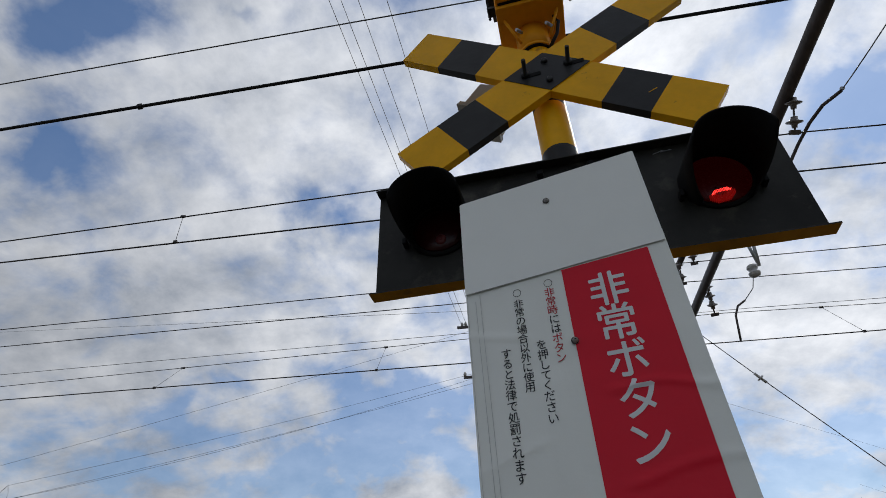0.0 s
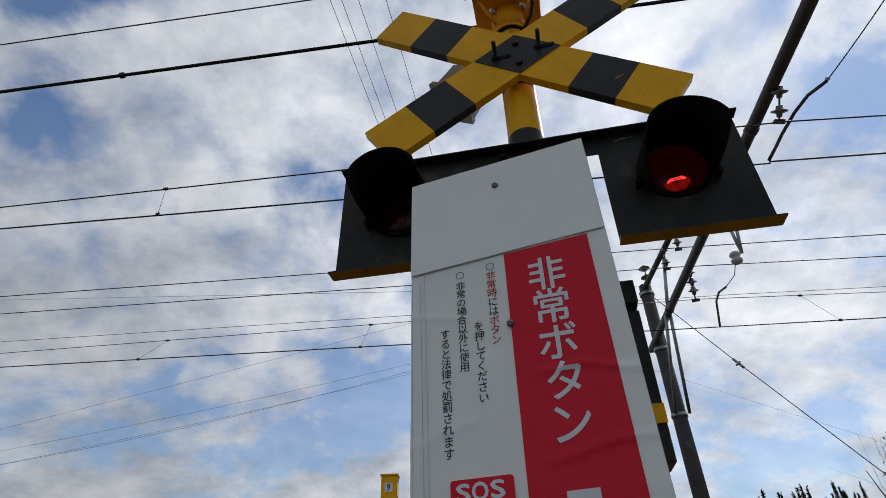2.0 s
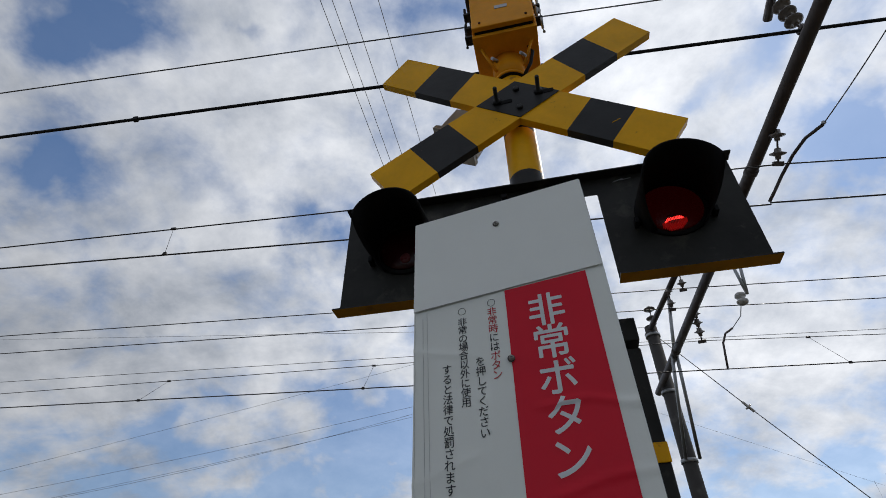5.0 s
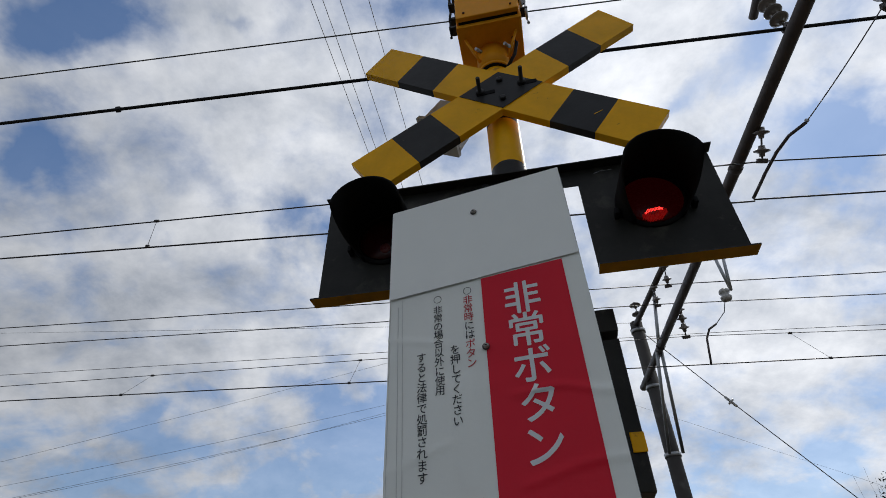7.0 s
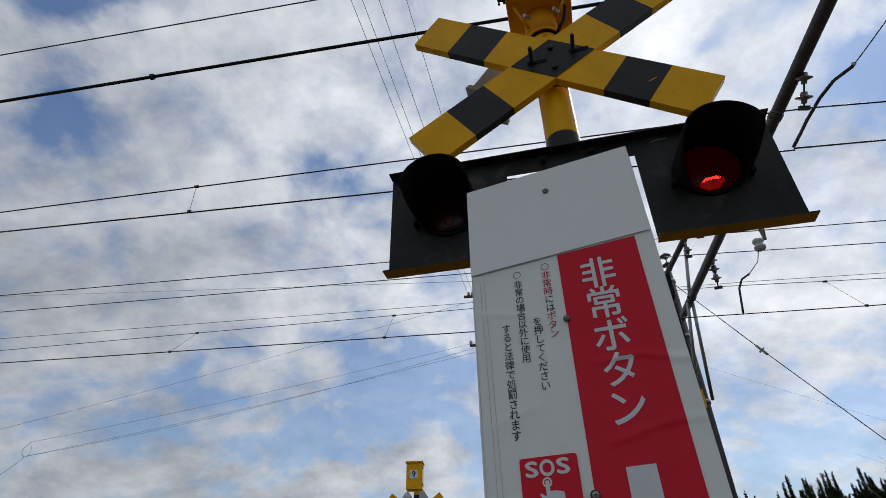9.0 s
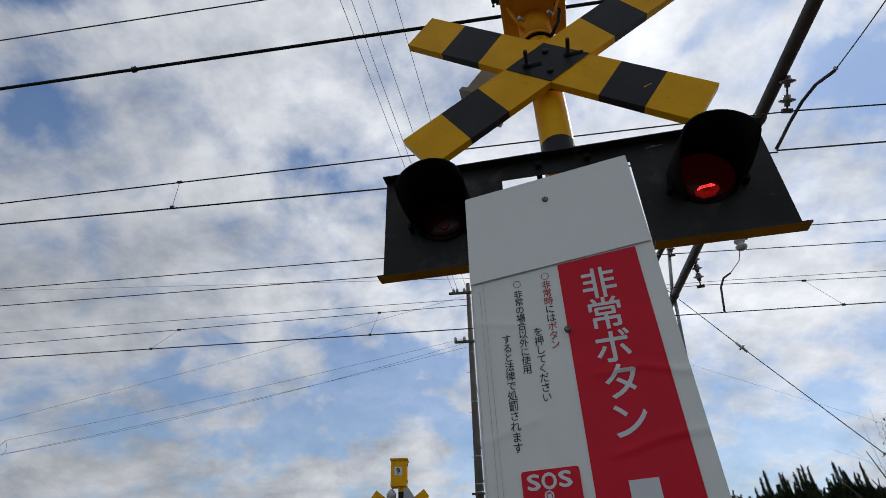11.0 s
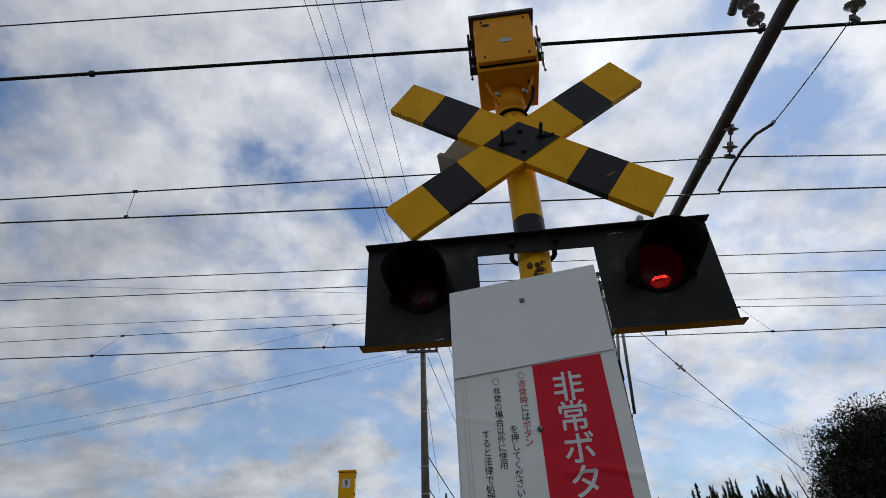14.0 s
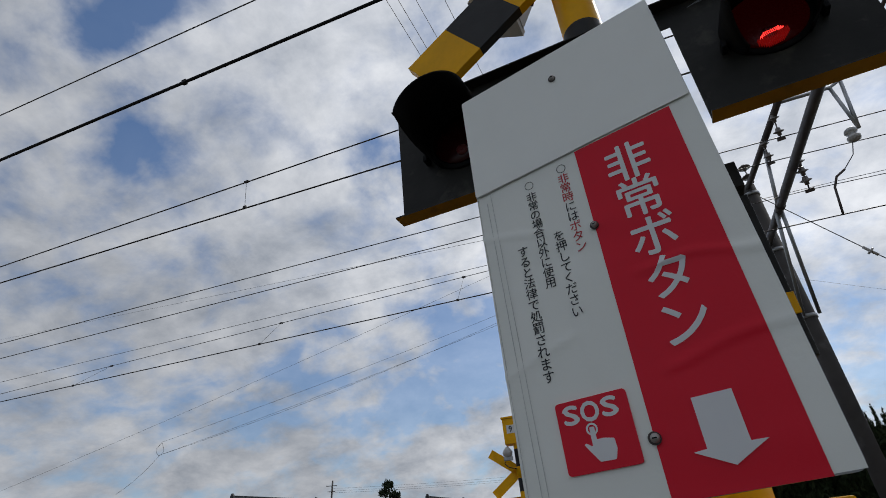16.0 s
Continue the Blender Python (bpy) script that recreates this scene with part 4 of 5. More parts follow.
part("spool", lathe(bmesh.new(), [(0.03, -0.11), (0.075, -0.09), (0.088, -0.055), (0.088, -0.04), (0.045, 0.0), (0.075, 0.03), (0.085, 0.05), (0.075, 0.085), (0.03, 0.12)], (4.32, 8.2, 6.43), "z", 20), PORCELAIN, pull2, "white porcelain spool insulator")
for a in ((4.39, 8.2, 7.33), (4.57, 8.2, 7.43)):
    part("bracket_tube", tube(bmesh.new(), [a, (4.44, 8.2, 6.52)], 0.026, 10), ZINC, pull2, "grey steel bracket tube")
part("bracket_root", tube(bmesh.new(), [(3.54, 7.9, 7.08), (4.39, 8.2, 7.33), (4.57, 8.2, 7.43)], 0.026, 10), ZINC, pull2)

# guy wire of the mast
guy = thing("guy_wire", pose(0, 0, 0), "steel guy wire with white strain insulator", "guy wire")
G0, G1, G2 = Vector((3.6, 10.2, 6.9)), Vector((4.81, 10.3, 5.50)), Vector((9.35, 10.3, 0.1))
part("strand", tube(bmesh.new(), [G0, G1, G2], 0.008, 6), WIRE_GREY, guy)
gd = (G1 - G0).normalized()
part("strain_insulator", tube(bmesh.new(), [G1 - gd * 0.12, G1 - gd * 0.04, G1 + gd * 0.04, G1 + gd * 0.12], 0.024, 10), PORCELAIN, guy)
part("shed", tube(bmesh.new(), [G1 - gd * 0.015, G1 + gd * 0.015], 0.062, 14), PORCELAIN, guy)

pull.matrix_basis = Matrix.Translation((-0.04, -0.04, 0.012))

# the beam, the far mast and all of the far track stand a ninth further off
FIXED = ("feeder_cable", "ground_wire", "cable_clip", "cable_beam")
NEARBY = {near_mast.name, pull.name, *[o.name for o in KEPT]}
FURTHER = Matrix.Translation((0.1, 0.69, 1.78)) @ Matrix.Scale(1.114, 4) @ Matrix.Translation((-0.1, -0.69, -1.78))
for ob in [o for o in scene.objects if o not in EARLIER and o.parent is None]:
    if ob.name.split(".")[0] not in FIXED and ob.name not in NEARBY:
        ob.matrix_basis = FURTHER @ ob.matrix_basis

# ---- utility poles and their wires along the road ----
pole = thing("utility_pole", pose(-0.26, 16, 0), "tall brownish concrete utility pole with steel bands", "utility pole", "utility poles")
part("shaft", tube(bmesh.new(), [(0, 0, 0), (0, 0, 10.4)], 0.149, 20, r1=0.062), POLE_CONCRETE, pole)
for z in (3.2, 4.1, 4.3, 5.0, 6.5, 8.0):
    part("band", lathe(bmesh.new(), [(0.153 - 0.0084 * z, z - 0.015), (0.153 - 0.0084 * z, z + 0.015)], (0, 0, 0), "z", 18), ZINC, pole)
part("crossarm", box(bmesh.new(), -0.50, 0.46, -0.2, -0.13, 8.27, 8.34, 0.005), STEEL_DARK, pole)
part("crossarm", box(bmesh.new(), -0.62, 0.50, -0.2, -0.13, 9.95, 10.02, 0.005), STEEL_DARK, pole)
for x in (-0.46, -0.35, -0.12, 0.33):
    part("pin_insulator", lathe(bmesh.new(), [(0.02, 10.02), (0.045, 10.05), (0.05, 10.1), (0.03, 10.15)], (x, -0.165, 0), "z", 12), PORCELAIN, pole)
for x in (-0.46, -0.2, 0.2, 0.42):
    part("pin_insulator", lathe(bmesh.new(), [(0.02, 8.34), (0.045, 8.37), (0.05, 8.42), (0.03, 8.47)], (x, -0.165, 0), "z", 12), PORCELAIN, pole)
part("crossarm", box(bmesh.new(), -0.20, 0.30, -0.2, -0.15, 4.02, 4.07, 0.005), STEEL_DARK, pole)
for k in range(9):
    part("step_bolt", tube(bmesh.new(), [(0.07 if k % 2 else -0.07, 0, 2.6 + 0.6 * k), (0.17 if k % 2 else -0.17, 0, 2.6 + 0.6 * k)], 0.007, 6), ZINC, pole)
for x0, x1 in ((-3.76, -0.75), (-3.54, -0.59), (-3.31, -0.30), (-2.85, 0.13)):
    wire("power_line", (x0, -12, 10.1), (x1, 15.84, 10.1), 0.0055, WIRE_GREY, "thin black power line along the road to the pole", 0.04)
J = Vector((-14.6, 16.3, 5.75))
for z, s in ((8.5, 0.10), (8.35, 0.22), (8.2, 0.10)):
    wire("telephone_line", (-0.4, 16, z), J + Vector((0, 0, 0.42 if z > 8.4 else 0.0)), 0.0042, WIRE_GREY, "thin telephone line from the pole", s)
wire("telephone_line", J, (-14.27, 14.50, 4.37), 0.006, WIRE_GREY, "thin service line down to a house", 0.1)
jt = thing("line_splice", Matrix.Translation(J), "small forked splice where the telephone lines meet", "splice")
for dx in (-0.16, 0.12):
    part("fork", tube(bmesh.new(), [(dx * 0.3, 0, -0.02), (dx, 0, 0.08), (dx - 0.02, 0, 0.22), (0, 0, 0.42)], 0.006, 6), STEEL_DARK, jt)
wire("power_line", (-0.4, 16, 9.95), (-26, 17.5, 5.2), 0.0042, WIRE_GREY, "thin far power line", 0.15)
for p in (((-0.12, 16.00, 8.19), (2.82, 36.00, 8.10)), ((0.15, 16.00, 8.52), (2.78, 36.00, 9.10)), ((0.56, 16.50, 8.73), (3.00, 36.00, 10.21)), ((-0.24, 16.00, 7.53), (0.28, 38.00, 7.72)), ((-0.19, 16.00, 5.31), (2.34, 30.00, 4.39)), ((-0.21, 16.00, 4.48), (2.42, 30.00, 3.42))):
    wire("telephone_line", *p, 0.009 if p[0][2] > 6 else 0.015, RUBBER, "black line from the pole to the houses", 0.02 if p[0][2] > 6 else 0.14)
tree_pole = thing("utility_pole", pose(16.0, 22.3, 0), "short concrete service pole hidden behind the trees", "utility pole", "utility poles")
part("shaft", tube(bmesh.new(), [(0, 0, 0), (0, 0, 6.45)], 0.12, 12, r1=0.09), CONCRETE, tree_pole)
wire("telephone_line", (-0.26, 16, 9.92), (16.0, 22.3, 6.3), 0.0035, WIRE_GREY, "faint thin service line over the hedge", 0.0)
pole2 = thing("utility_pole", pose(0.72, 40, 0), "slim dark utility pole far down the road", "utility pole", "utility poles")
part("shaft", tube(bmesh.new(), [(0, 0, 0), (0, 0, 8.0)], 0.115, 12, r1=0.075), POLE_CONCRETE, pole2)
for z, w in ((7.55, 1.2), (5.9, 1.0), (3.2, 0.9)):
    part("crossarm", box(bmesh.new(), -w / 2, w / 2, -0.2, -0.12, z, z + 0.09, 0.01), STEEL_DARK, pole2)
part("transformer", lathe(bmesh.new(), [(0.16, 6.6), (0.18, 6.65), (0.18, 7.0), (0.1, 7.05)], (0.18, -0.2, 0), "z", 14), PALE_WALL, pole2)
pole3 = thing("utility_pole", pose(1.55, 42, 0), "short dark service pole far down the road", "utility pole", "utility poles")
part("shaft", tube(bmesh.new(), [(0, 0, 0), (0, 0, 4.6)], 0.10, 10, r1=0.08), STEEL_DARK, pole3)
part("lamp_arm", box(bmesh.new(), -0.1, 0.9, -0.1, 0.0, 3.75, 3.9, 0.02), STEEL_DARK, pole3)
pole4 = thing("utility_pole", pose(-32.2, 60, 0, 0, 4, 0), "leaning far utility pole behind the houses", "utility pole", "utility poles")
part("shaft", tube(bmesh.new(), [(0, 0, 0), (0, 0, 10.8)], 0.16, 10, r1=0.09), CONCRETE, pole4)
for z, w in ((10.2, 1.3), (9.6, 0.9), (8.2, 0.9), (7.7, 0.7)):
    part("crossarm", box(bmesh.new(), -w / 2, w / 2, -0.2, -0.1, z, z + 0.07, 0.01), STEEL_DARK, pole4)
for z in (9.95, 9.7, 9.5):
    wire("power_line", (-31.5, 60, z), (12, 66, z - 1.1), 0.009, WIRE_GREY, "far thin power line over the houses", 0.5)
tower = thing("radio_tower", pose(-5.35, 60, 0), "slim far grey lattice mast with a crown", "radio tower")
for dx, dy in ((-0.16, -0.16), (0.16, -0.16), (0.16, 0.16), (-0.16, 0.16)):
    part("leg", tube(bmesh.new(), [(dx * 1.8, dy * 1.8, 0), (dx, dy, 7.3)], 0.04, 6), PALE_WALL, tower)
for k in range(9):
    part("lattice", tube(bmesh.new(), [(-0.2 if k % 2 else 0.2, -0.2, 1 + 0.65 * k), (0.2 if k % 2 else -0.2, -0.2, 1.65 + 0.65 * k)], 0.025, 5), PALE_WALL, tower)
part("crown", box(bmesh.new(), -0.42, 0.42, -0.3, 0.3, 7.0, 7.5, 0.05), PALE_WALL, tower)

# ---- the far crossing signal, seen from behind ----
far = thing("crossing_signal", pose(-1.76, 12.05, 0, 0, 0, 3), "yellow crossing signal across the tracks, seen from behind", "crossing signal")
striped_post(far, 0.04, 0.0, 0.068, 3.68, [0.45, 0.67, 0.89, 1.11, 1.33, 1.55, 1.77, 2.0, 2.37, 2.59, 2.79, 3.03, 3.24, 3.57])
part("collar", lathe(bmesh.new(), [(0.082, 3.05), (0.082, 3.20), (0.09, 3.205), (0.09, 3.23)], (0.04, 0, 0), "z", 20), YELLOW, far)
part("foot_collar", lathe(bmesh.new(), [(0.09, 2.24), (0.09, 2.34), (0.10, 2.345), (0.10, 2.36)], (0.04, 0, 0), "z", 20), YELLOW, far)
for ang in (36.5, -36.5):
    part("crossbuck_arm", arm_mesh(ang, 0.09, 0.03, 3.17, (-0.66, 0.66), 0.088), YELLOW, far, "plain yellow back of a crossbuck arm")
fboard = part("lamp_board", slab(bmesh.new(), [(-0.60, 2.27), (-0.19, 2.27), (-0.19, 2.66), (0.20, 2.66), (0.20, 2.27), (0.62, 2.27), (0.62, 2.71), (-0.60, 2.71)], 0.09, 0.095), YELLOW, far, "yellow back of the lamp board")
for z in (2.27, 2.705):
    part("lip", box(bmesh.new(), -0.605, 0.625, 0.05, 0.10, z, z + 0.006), YELLOW, fboard)
for x in (-0.41, 0.40):
    part("lamp_box", box(bmesh.new(), x - 0.12, x + 0.12, -0.04, 0.088, 2.44, 2.63, 0.008), YELLOW, fboard, "yellow box behind a lamp")
    part("lamp_boss", lathe(bmesh.new(), [(0.09, 2.40), (0.11, 2.44)], (x, 0.03, 0), "z", 16), BLACK, fboard)
fbell = part("bell_box", box(bmesh.new(), -0.17, 0.15, -0.14, 0.14, 3.66, 4.15, 0.006), YELLOW, far, "yellow steel bell box")
part("roof", box(bmesh.new(), -0.19, 0.17, -0.17, 0.17, 4.152, 4.185, 0.006), YELLOW, fbell)
part("number_plate_square", box(bmesh.new(), -0.10, 0.06, -0.143, -0.14, 3.86, 4.02), INK_WHITE, fbell, "white square with a number")
part("numeral", glyphs([("9", -0.02, 3.94, (0.062, 0.115))], -0.147, 0.02), INK_BLACK, fbell)
for z in (3.72, 4.05):
    part("hinge", box(bmesh.new(), 0.15, 0.165, -0.10, -0.04, z, z + 0.05, 0.003), BLACK, fbell)
part("loudspeaker", slab(bmesh.new(), [(0.10, 3.60), (0.19, 3.62), (0.33, 3.42), (0.30, 3.36), (0.10, 3.36)], -0.22, 0.0), ZINC, far, "grey horn loudspeaker")
part("small_horn", lathe(bmesh.new(), [(0.03, 3.42), (0.09, 3.46), (0.10, 3.52), (0.06, 3.58), (0.02, 3.62)], (-0.15, -0.10, 0), "z", 14), PORCELAIN, far, "small pale round horn")
part("horn_bracket", box(bmesh.new(), -0.24, -0.06, -0.12, -0.06, 3.36, 3.44, 0.01), ZINC, far)
part("tail_cable", tube(bmesh.new(), [(-0.18, -0.06, 3.4), (-0.24, -0.05, 3.32), (-0.16, -0.06, 3.24), (-0.02, -0.06, 3.2)], 0.012, 6), RUBBER, far)
fi = part("direction_indicator", box(bmesh.new(), -0.30, 0.30, -0.20, -0.02, 1.45, 2.12, 0.008), BOARD, far, "black train direction indicator box")
part("indicator_hood", box(bmesh.new(), -0.27, 0.28, -0.30, -0.02, 2.14, 2.22, 0.006), BOARD, fi)
for x in (-0.11, 0.10):
    part("arrow_display", box(bmesh.new(), x - 0.09, x + 0.09, -0.205, -0.20, 1.93, 2.02, 0.004), LENS_LIT, fi, "dim red display")
for x in (-0.22, 0.24):
    part("conduit", tube(bmesh.new(), [(x, 0.08, 1.2), (x, 0.08, 2.3)], 0.02, 8), BLACK, far)
fs = thing("emergency_button_sign", pose(-2.42, 11.55, 0, 0, 0, 14), "white box-shaped emergency button sign with red panel", "sign")
part("cabinet", box(bmesh.new(), -0.19, 0.16, 0.0, 0.22, 0.9, 2.41, 0.012), VINYL_PLATE, fs)
part("red_panel", slab(bmesh.new(), [(0.02, 0.95), (0.145, 0.95), (0.145, 2.14), (0.02, 2.14)], -0.004, 0.0), VINYL_RED, fs)
part("heading", glyphs([(c, 0.083, 2.07 - 0.085 * i, 0.085) for i, c in enumerate("非常ボタン")], -0.006, 0.02), INK_WHITE, fs)
part("groove", box(bmesh.new(), -0.09, -0.05, -0.003, 0.0, 0.92, 2.40), ZINC, fs)
part("foot", box(bmesh.new(), -0.12, 0.1, 0.04, 0.18, 0, 0.9, 0.005), ZINC, fs)

# ---- houses across the line ----
def tiled_slope(a, b, c, d, pitch=0.26, depth=0.035):
    """A roof slope: a at ridge start, b at ridge end, c under b at the eave, d under a, with rolled tile ribs down the slope."""
    a, b, c, d = (Vector(p) for p in (a, b, c, d))
    up = (b - a).cross(d - a).normalized()
    if up.z < 0:
        up = -up
    bm = bmesh.new()
    n = max(2, int(max((b - a).length, (c - d).length) / pitch))
    m = max(2, int((d - a).length / 0.34))
    for i in range(n):
        for k in range(m):
            def at(u, v, h):
                p = a.lerp(b, u)
                q = d.lerp(c, u)
                return bm.verts.new(p.lerp(q, v) + up * h)
            u0, u1, u2 = i / n, (i + 0.62) / n, (i + 1) / n
            v0, v1 = k / m, (k + 1) / m
            w = [at(u0, v0, 0), at(u1, v0, 0), at((u1 + u2) / 2, v0, depth), at(u2, v0, 0)]
            x = [at(u0, v1, 0.03), at(u1, v1, 0.03), at((u1 + u2) / 2, v1, depth + 0.03), at(u2, v1, 0.03)]
            for j in range(3):
                bm.faces.new((w[j], w[j + 1], x[j + 1], x[j]))
            bm.faces.new((x[0], x[1], x[2], x[3]))
    return bm


def gable_house(name, m, w, l, eave, ridge, wall, tile, label, over=0.6, group="", hip=0.0):
    """A house with its ridge along x: walls, gabled tiled roof, ridge course, bargeboards."""
    h = thing(name, m, label, "house", group)
    bm = bmesh.new()
    slab(bm, [(-w / 2, 0), (w / 2, 0), (w / 2, eave), (0, ridge - 0.15), (-w / 2, eave)], -l / 2, l / 2)
    bmesh.ops.transform(bm, matrix=Matrix.Rotation(radians(90), 4, "Z"), verts=bm.verts)
    part("wall", bm, wall, h)
    e = eave - over * (ridge - eave) / (w / 2) + 0.05
    L, W = l / 2 + over, w / 2 + over
    part("roof", tiled_slope((-L, 0, ridge), (L, 0, ridge), (L, -W, e), (-L, -W, e)), tile, h, "tiled roof slope")
    part("roof", tiled_slope((-L, 0, ridge), (L, 0, ridge), (L, W, e), (-L, W, e)), tile, h, "tiled roof slope")
    for s in (-1, 1):
        bm = bmesh.new()
        vs = [bm.verts.new(p) for p in ((-L, 0, ridge - 0.06), (L, 0, ridge - 0.06), (L, s * W, e - 0.06), (-L, s * W, e - 0.06))]
        bm.faces.new(vs)
        bmesh.ops.solidify(bm, geom=bm.faces[:], thickness=0.08)
        part("roof_board", bm, WALL_DARK, h, "dark boarding under the tiles")
    bm = bmesh.new()
    for k in range(3):
        box(bm, -L, L, -0.11 + 0.02 * k, 0.11 - 0.02 * k, ridge + 0.02 + 0.055 * k, ridge + 0.07 + 0.055 * k, 0.008)
    tube(bm, [(-L, 0, ridge + 0.20), (L, 0, ridge + 0.20)], 0.06, 8)
    part("ridge_course", bm, tile, h, "stacked ridge tiles")
    for s in (-1, 1):
        e2 = part("ridge_end", slab(bmesh.new(), rounded([(-0.17, ridge - 0.02), (0.17, ridge - 0.02), (0.13, ridge + 0.22), (0.05, ridge + 0.36), (-0.05, ridge + 0.36), (-0.13, ridge + 0.22)], 0.04, 2), -0.05, 0.05), tile, h, "ornamental ridge-end tile")
        e2.matrix_basis = pose(s * L, 0, 0, 0, 0, 90)
    return h


def window(parent, x, y, z, w, h, shutter=True, side="y"):
    fr = part("window", box(bmesh.new(), x - w / 2, x + w / 2, y - 0.06, y - 0.02, z, z + h, 0.01), WALL_DARK, parent)
    part("pane", box(bmesh.new(), x - w / 2 + 0.06, x + w / 2 - 0.06, y - 0.068, y - 0.061, z + 0.06, z + h - 0.06), GLASS_DARK, fr)
    for k in (-1, 1):
        part("curtain", box(bmesh.new(), x + k * w * 0.36 - w * 0.1, x + k * w * 0.36 + w * 0.1, y - 0.074, y - 0.069, z + 0.07, z + h - 0.07), CURTAIN, fr)
    for k in (-0.25, 0.0, 0.25):
        part("mullion", box(bmesh.new(), x + k * w - 0.02, x + k * w + 0.02, y - 0.085, y - 0.075, z, z + h), WALL_DARK, fr)
    part("rail", box(bmesh.new(), x - w / 2, x + w / 2, y - 0.13, y - 0.09, z + h * 0.30, z + h * 0.34), WALL_DARK, fr)
    if shutter:
        s = part("shutter_box", box(bmesh.new(), x - w / 2 - 0.62, x - w / 2 - 0.04, y - 0.12, y - 0.02, z - 0.05, z + h + 0.05, 0.01), SHUTTER, parent, "ochre boarded shutter box")
        for k in range(5):
            part("batten", box(bmesh.new(), x - w / 2 - 0.60 + 0.125 * k, x - w / 2 - 0.58 + 0.125 * k, y - 0.135, y - 0.121, z - 0.05, z + h + 0.05), SHUTTER, s)


big_house = gable_house("house", pose(-19.45, 30.85, 0, 0, 0, 75), 3.8, 4.9, 4.90, 5.62, WALL_DARK, TILE, "two-storey dark timber house with grey tiled roof", 0.7)
for x in (-1.35, 0.25, 1.85):
    window(big_house, x, -1.9, 3.32, 0.85, 0.85)
part("gutter", tube(bmesh.new(), [(-3.1, -2.62, 4.56), (3.1, -2.62, 4.56)], 0.05, 8), WALL_DARK, big_house)
part("downpipe", tube(bmesh.new(), [(-2.35, -2.3, 4.5), (-2.35, -2.0, 4.2), (-2.4, -2.0, 3.0)], 0.035, 8), ZINC, big_house)
part("air_conditioner", box(bmesh.new(), -2.95, -2.47, -1.75, -1.1, 3.75, 4.25, 0.03), PALE_WALL, big_house, "white outdoor air conditioner unit")
part("lean_to_roof", tiled_slope((-3.0, -1.9, 3.15), (4.0, -1.9, 3.15), (4.0, -3.2, 2.75), (-3.0, -3.2, 2.75)), TILE, big_house, "tiled lean-to roof between the storeys")
part("lean_to_wall", box(bmesh.new(), -2.8, 3.8, -3.0, -1.91, 0, 2.75), WALL_DARK, big_house)
part("gable_eave", tiled_slope((-2.5, 2.6, 4.75), (-2.5, -2.6, 4.75), (-3.35, -2.6, 4.45), (-3.35, 2.6, 4.45)), TILE, big_house, "tiled eave below the gable")
wing = gable_house("house", pose(-16.5, 34.6, 0, 0, 0, 70), 4.0, 1.8, 2.9, 4.2, WALL_DARK, TILE, "low tiled wing behind the garden", 0.6)
left_house = gable_house("house", pose(-21.6, 26.5, 0, 0, 0, 75), 5.5, 1.0, 4.10, 5.45, WALL_DARK, TILE, "tiled house with a cream balcony", 0.35)
balcony = part("balcony", box(bmesh.new(), -1.7, -0.5, -5.6, 1.2, 2.75, 3.38, 0.02), WALL_CREAM, left_house, "cream panelled balcony")
part("balcony_rail", box(bmesh.new(), -1.75, -0.45, -5.65, 1.25, 3.39, 3.45, 0.01), WALL_DARK, balcony)
for k in range(2):
    part("vent_hole", box(bmesh.new(), -1.71, -1.70, -2.6, -2.42, 2.90 + 0.24 * k, 3.04 + 0.24 * k), GLASS_DARK, balcony)
part("window", box(bmesh.new(), -0.56, -0.5, -1.3, 0.3, 3.1, 4.2, 0.01), GLASS_DARK, left_house)
part("screen", box(bmesh.new(), -0.70, -0.56, -2.6, -1.7, 3.1, 3.95, 0.02), WALL_CREAM, left_house, "pale roller screen")

shed = thing("shed", pose(-14.1, 24.0, 0, 0, 0, 8), "brown clay-walled shed with pale sheet roof", "shed")
bm = slab(bmesh.new(), [(-2.6, 0), (2.6, 0), (2.6, 2.3), (-1.9, 2.85), (-2.6, 2.4)], -0.2, 3.6)
part("wall", bm, WALL_BROWN, shed)
part("roof", slab(bmesh.new(), [(-2.0, 2.96), (2.95, 2.36), (2.95, 2.42), (-2.0, 3.03)], -0.6, 3.8), SHEET_ROOF, shed, "pale corrugated sheet roof")
for k in range(14):
    x = -1.9 + 0.35 * k
    z = 3.03 - (x + 2.0) * 0.1232
    part("roof_rib", box(bmesh.new(), x, x + 0.05, -0.6, 3.8, z - 0.01, z + 0.03), SHEET_ROOF, shed)
part("bargeboard", slab(bmesh.new(), [(-3.2, 2.35), (-1.95, 2.95), (-1.2, 2.72), (-1.2, 2.58), (-1.95, 2.78), (-3.2, 2.18)], -0.75, -0.62), WALL_DARK, shed)
for x in (-1.75, -0.85):
    d = part("sliding_door", box(bmesh.new(), x, x + 0.86, -0.28, -0.22, 0.1, 2.42, 0.01), CURTAIN, shed, "pale glazed sliding door")
    for k in range(3):
        part("stile", box(bmesh.new(), x + 0.40 * k, x + 0.40 * k + 0.05, -0.30, -0.281, 0.1, 2.42), ZINC, d)
part("gutter", tube(bmesh.new(), [(-2.0, -0.66, 2.92), (2.95, -0.66, 2.32)], 0.04, 8), ZINC, shed)

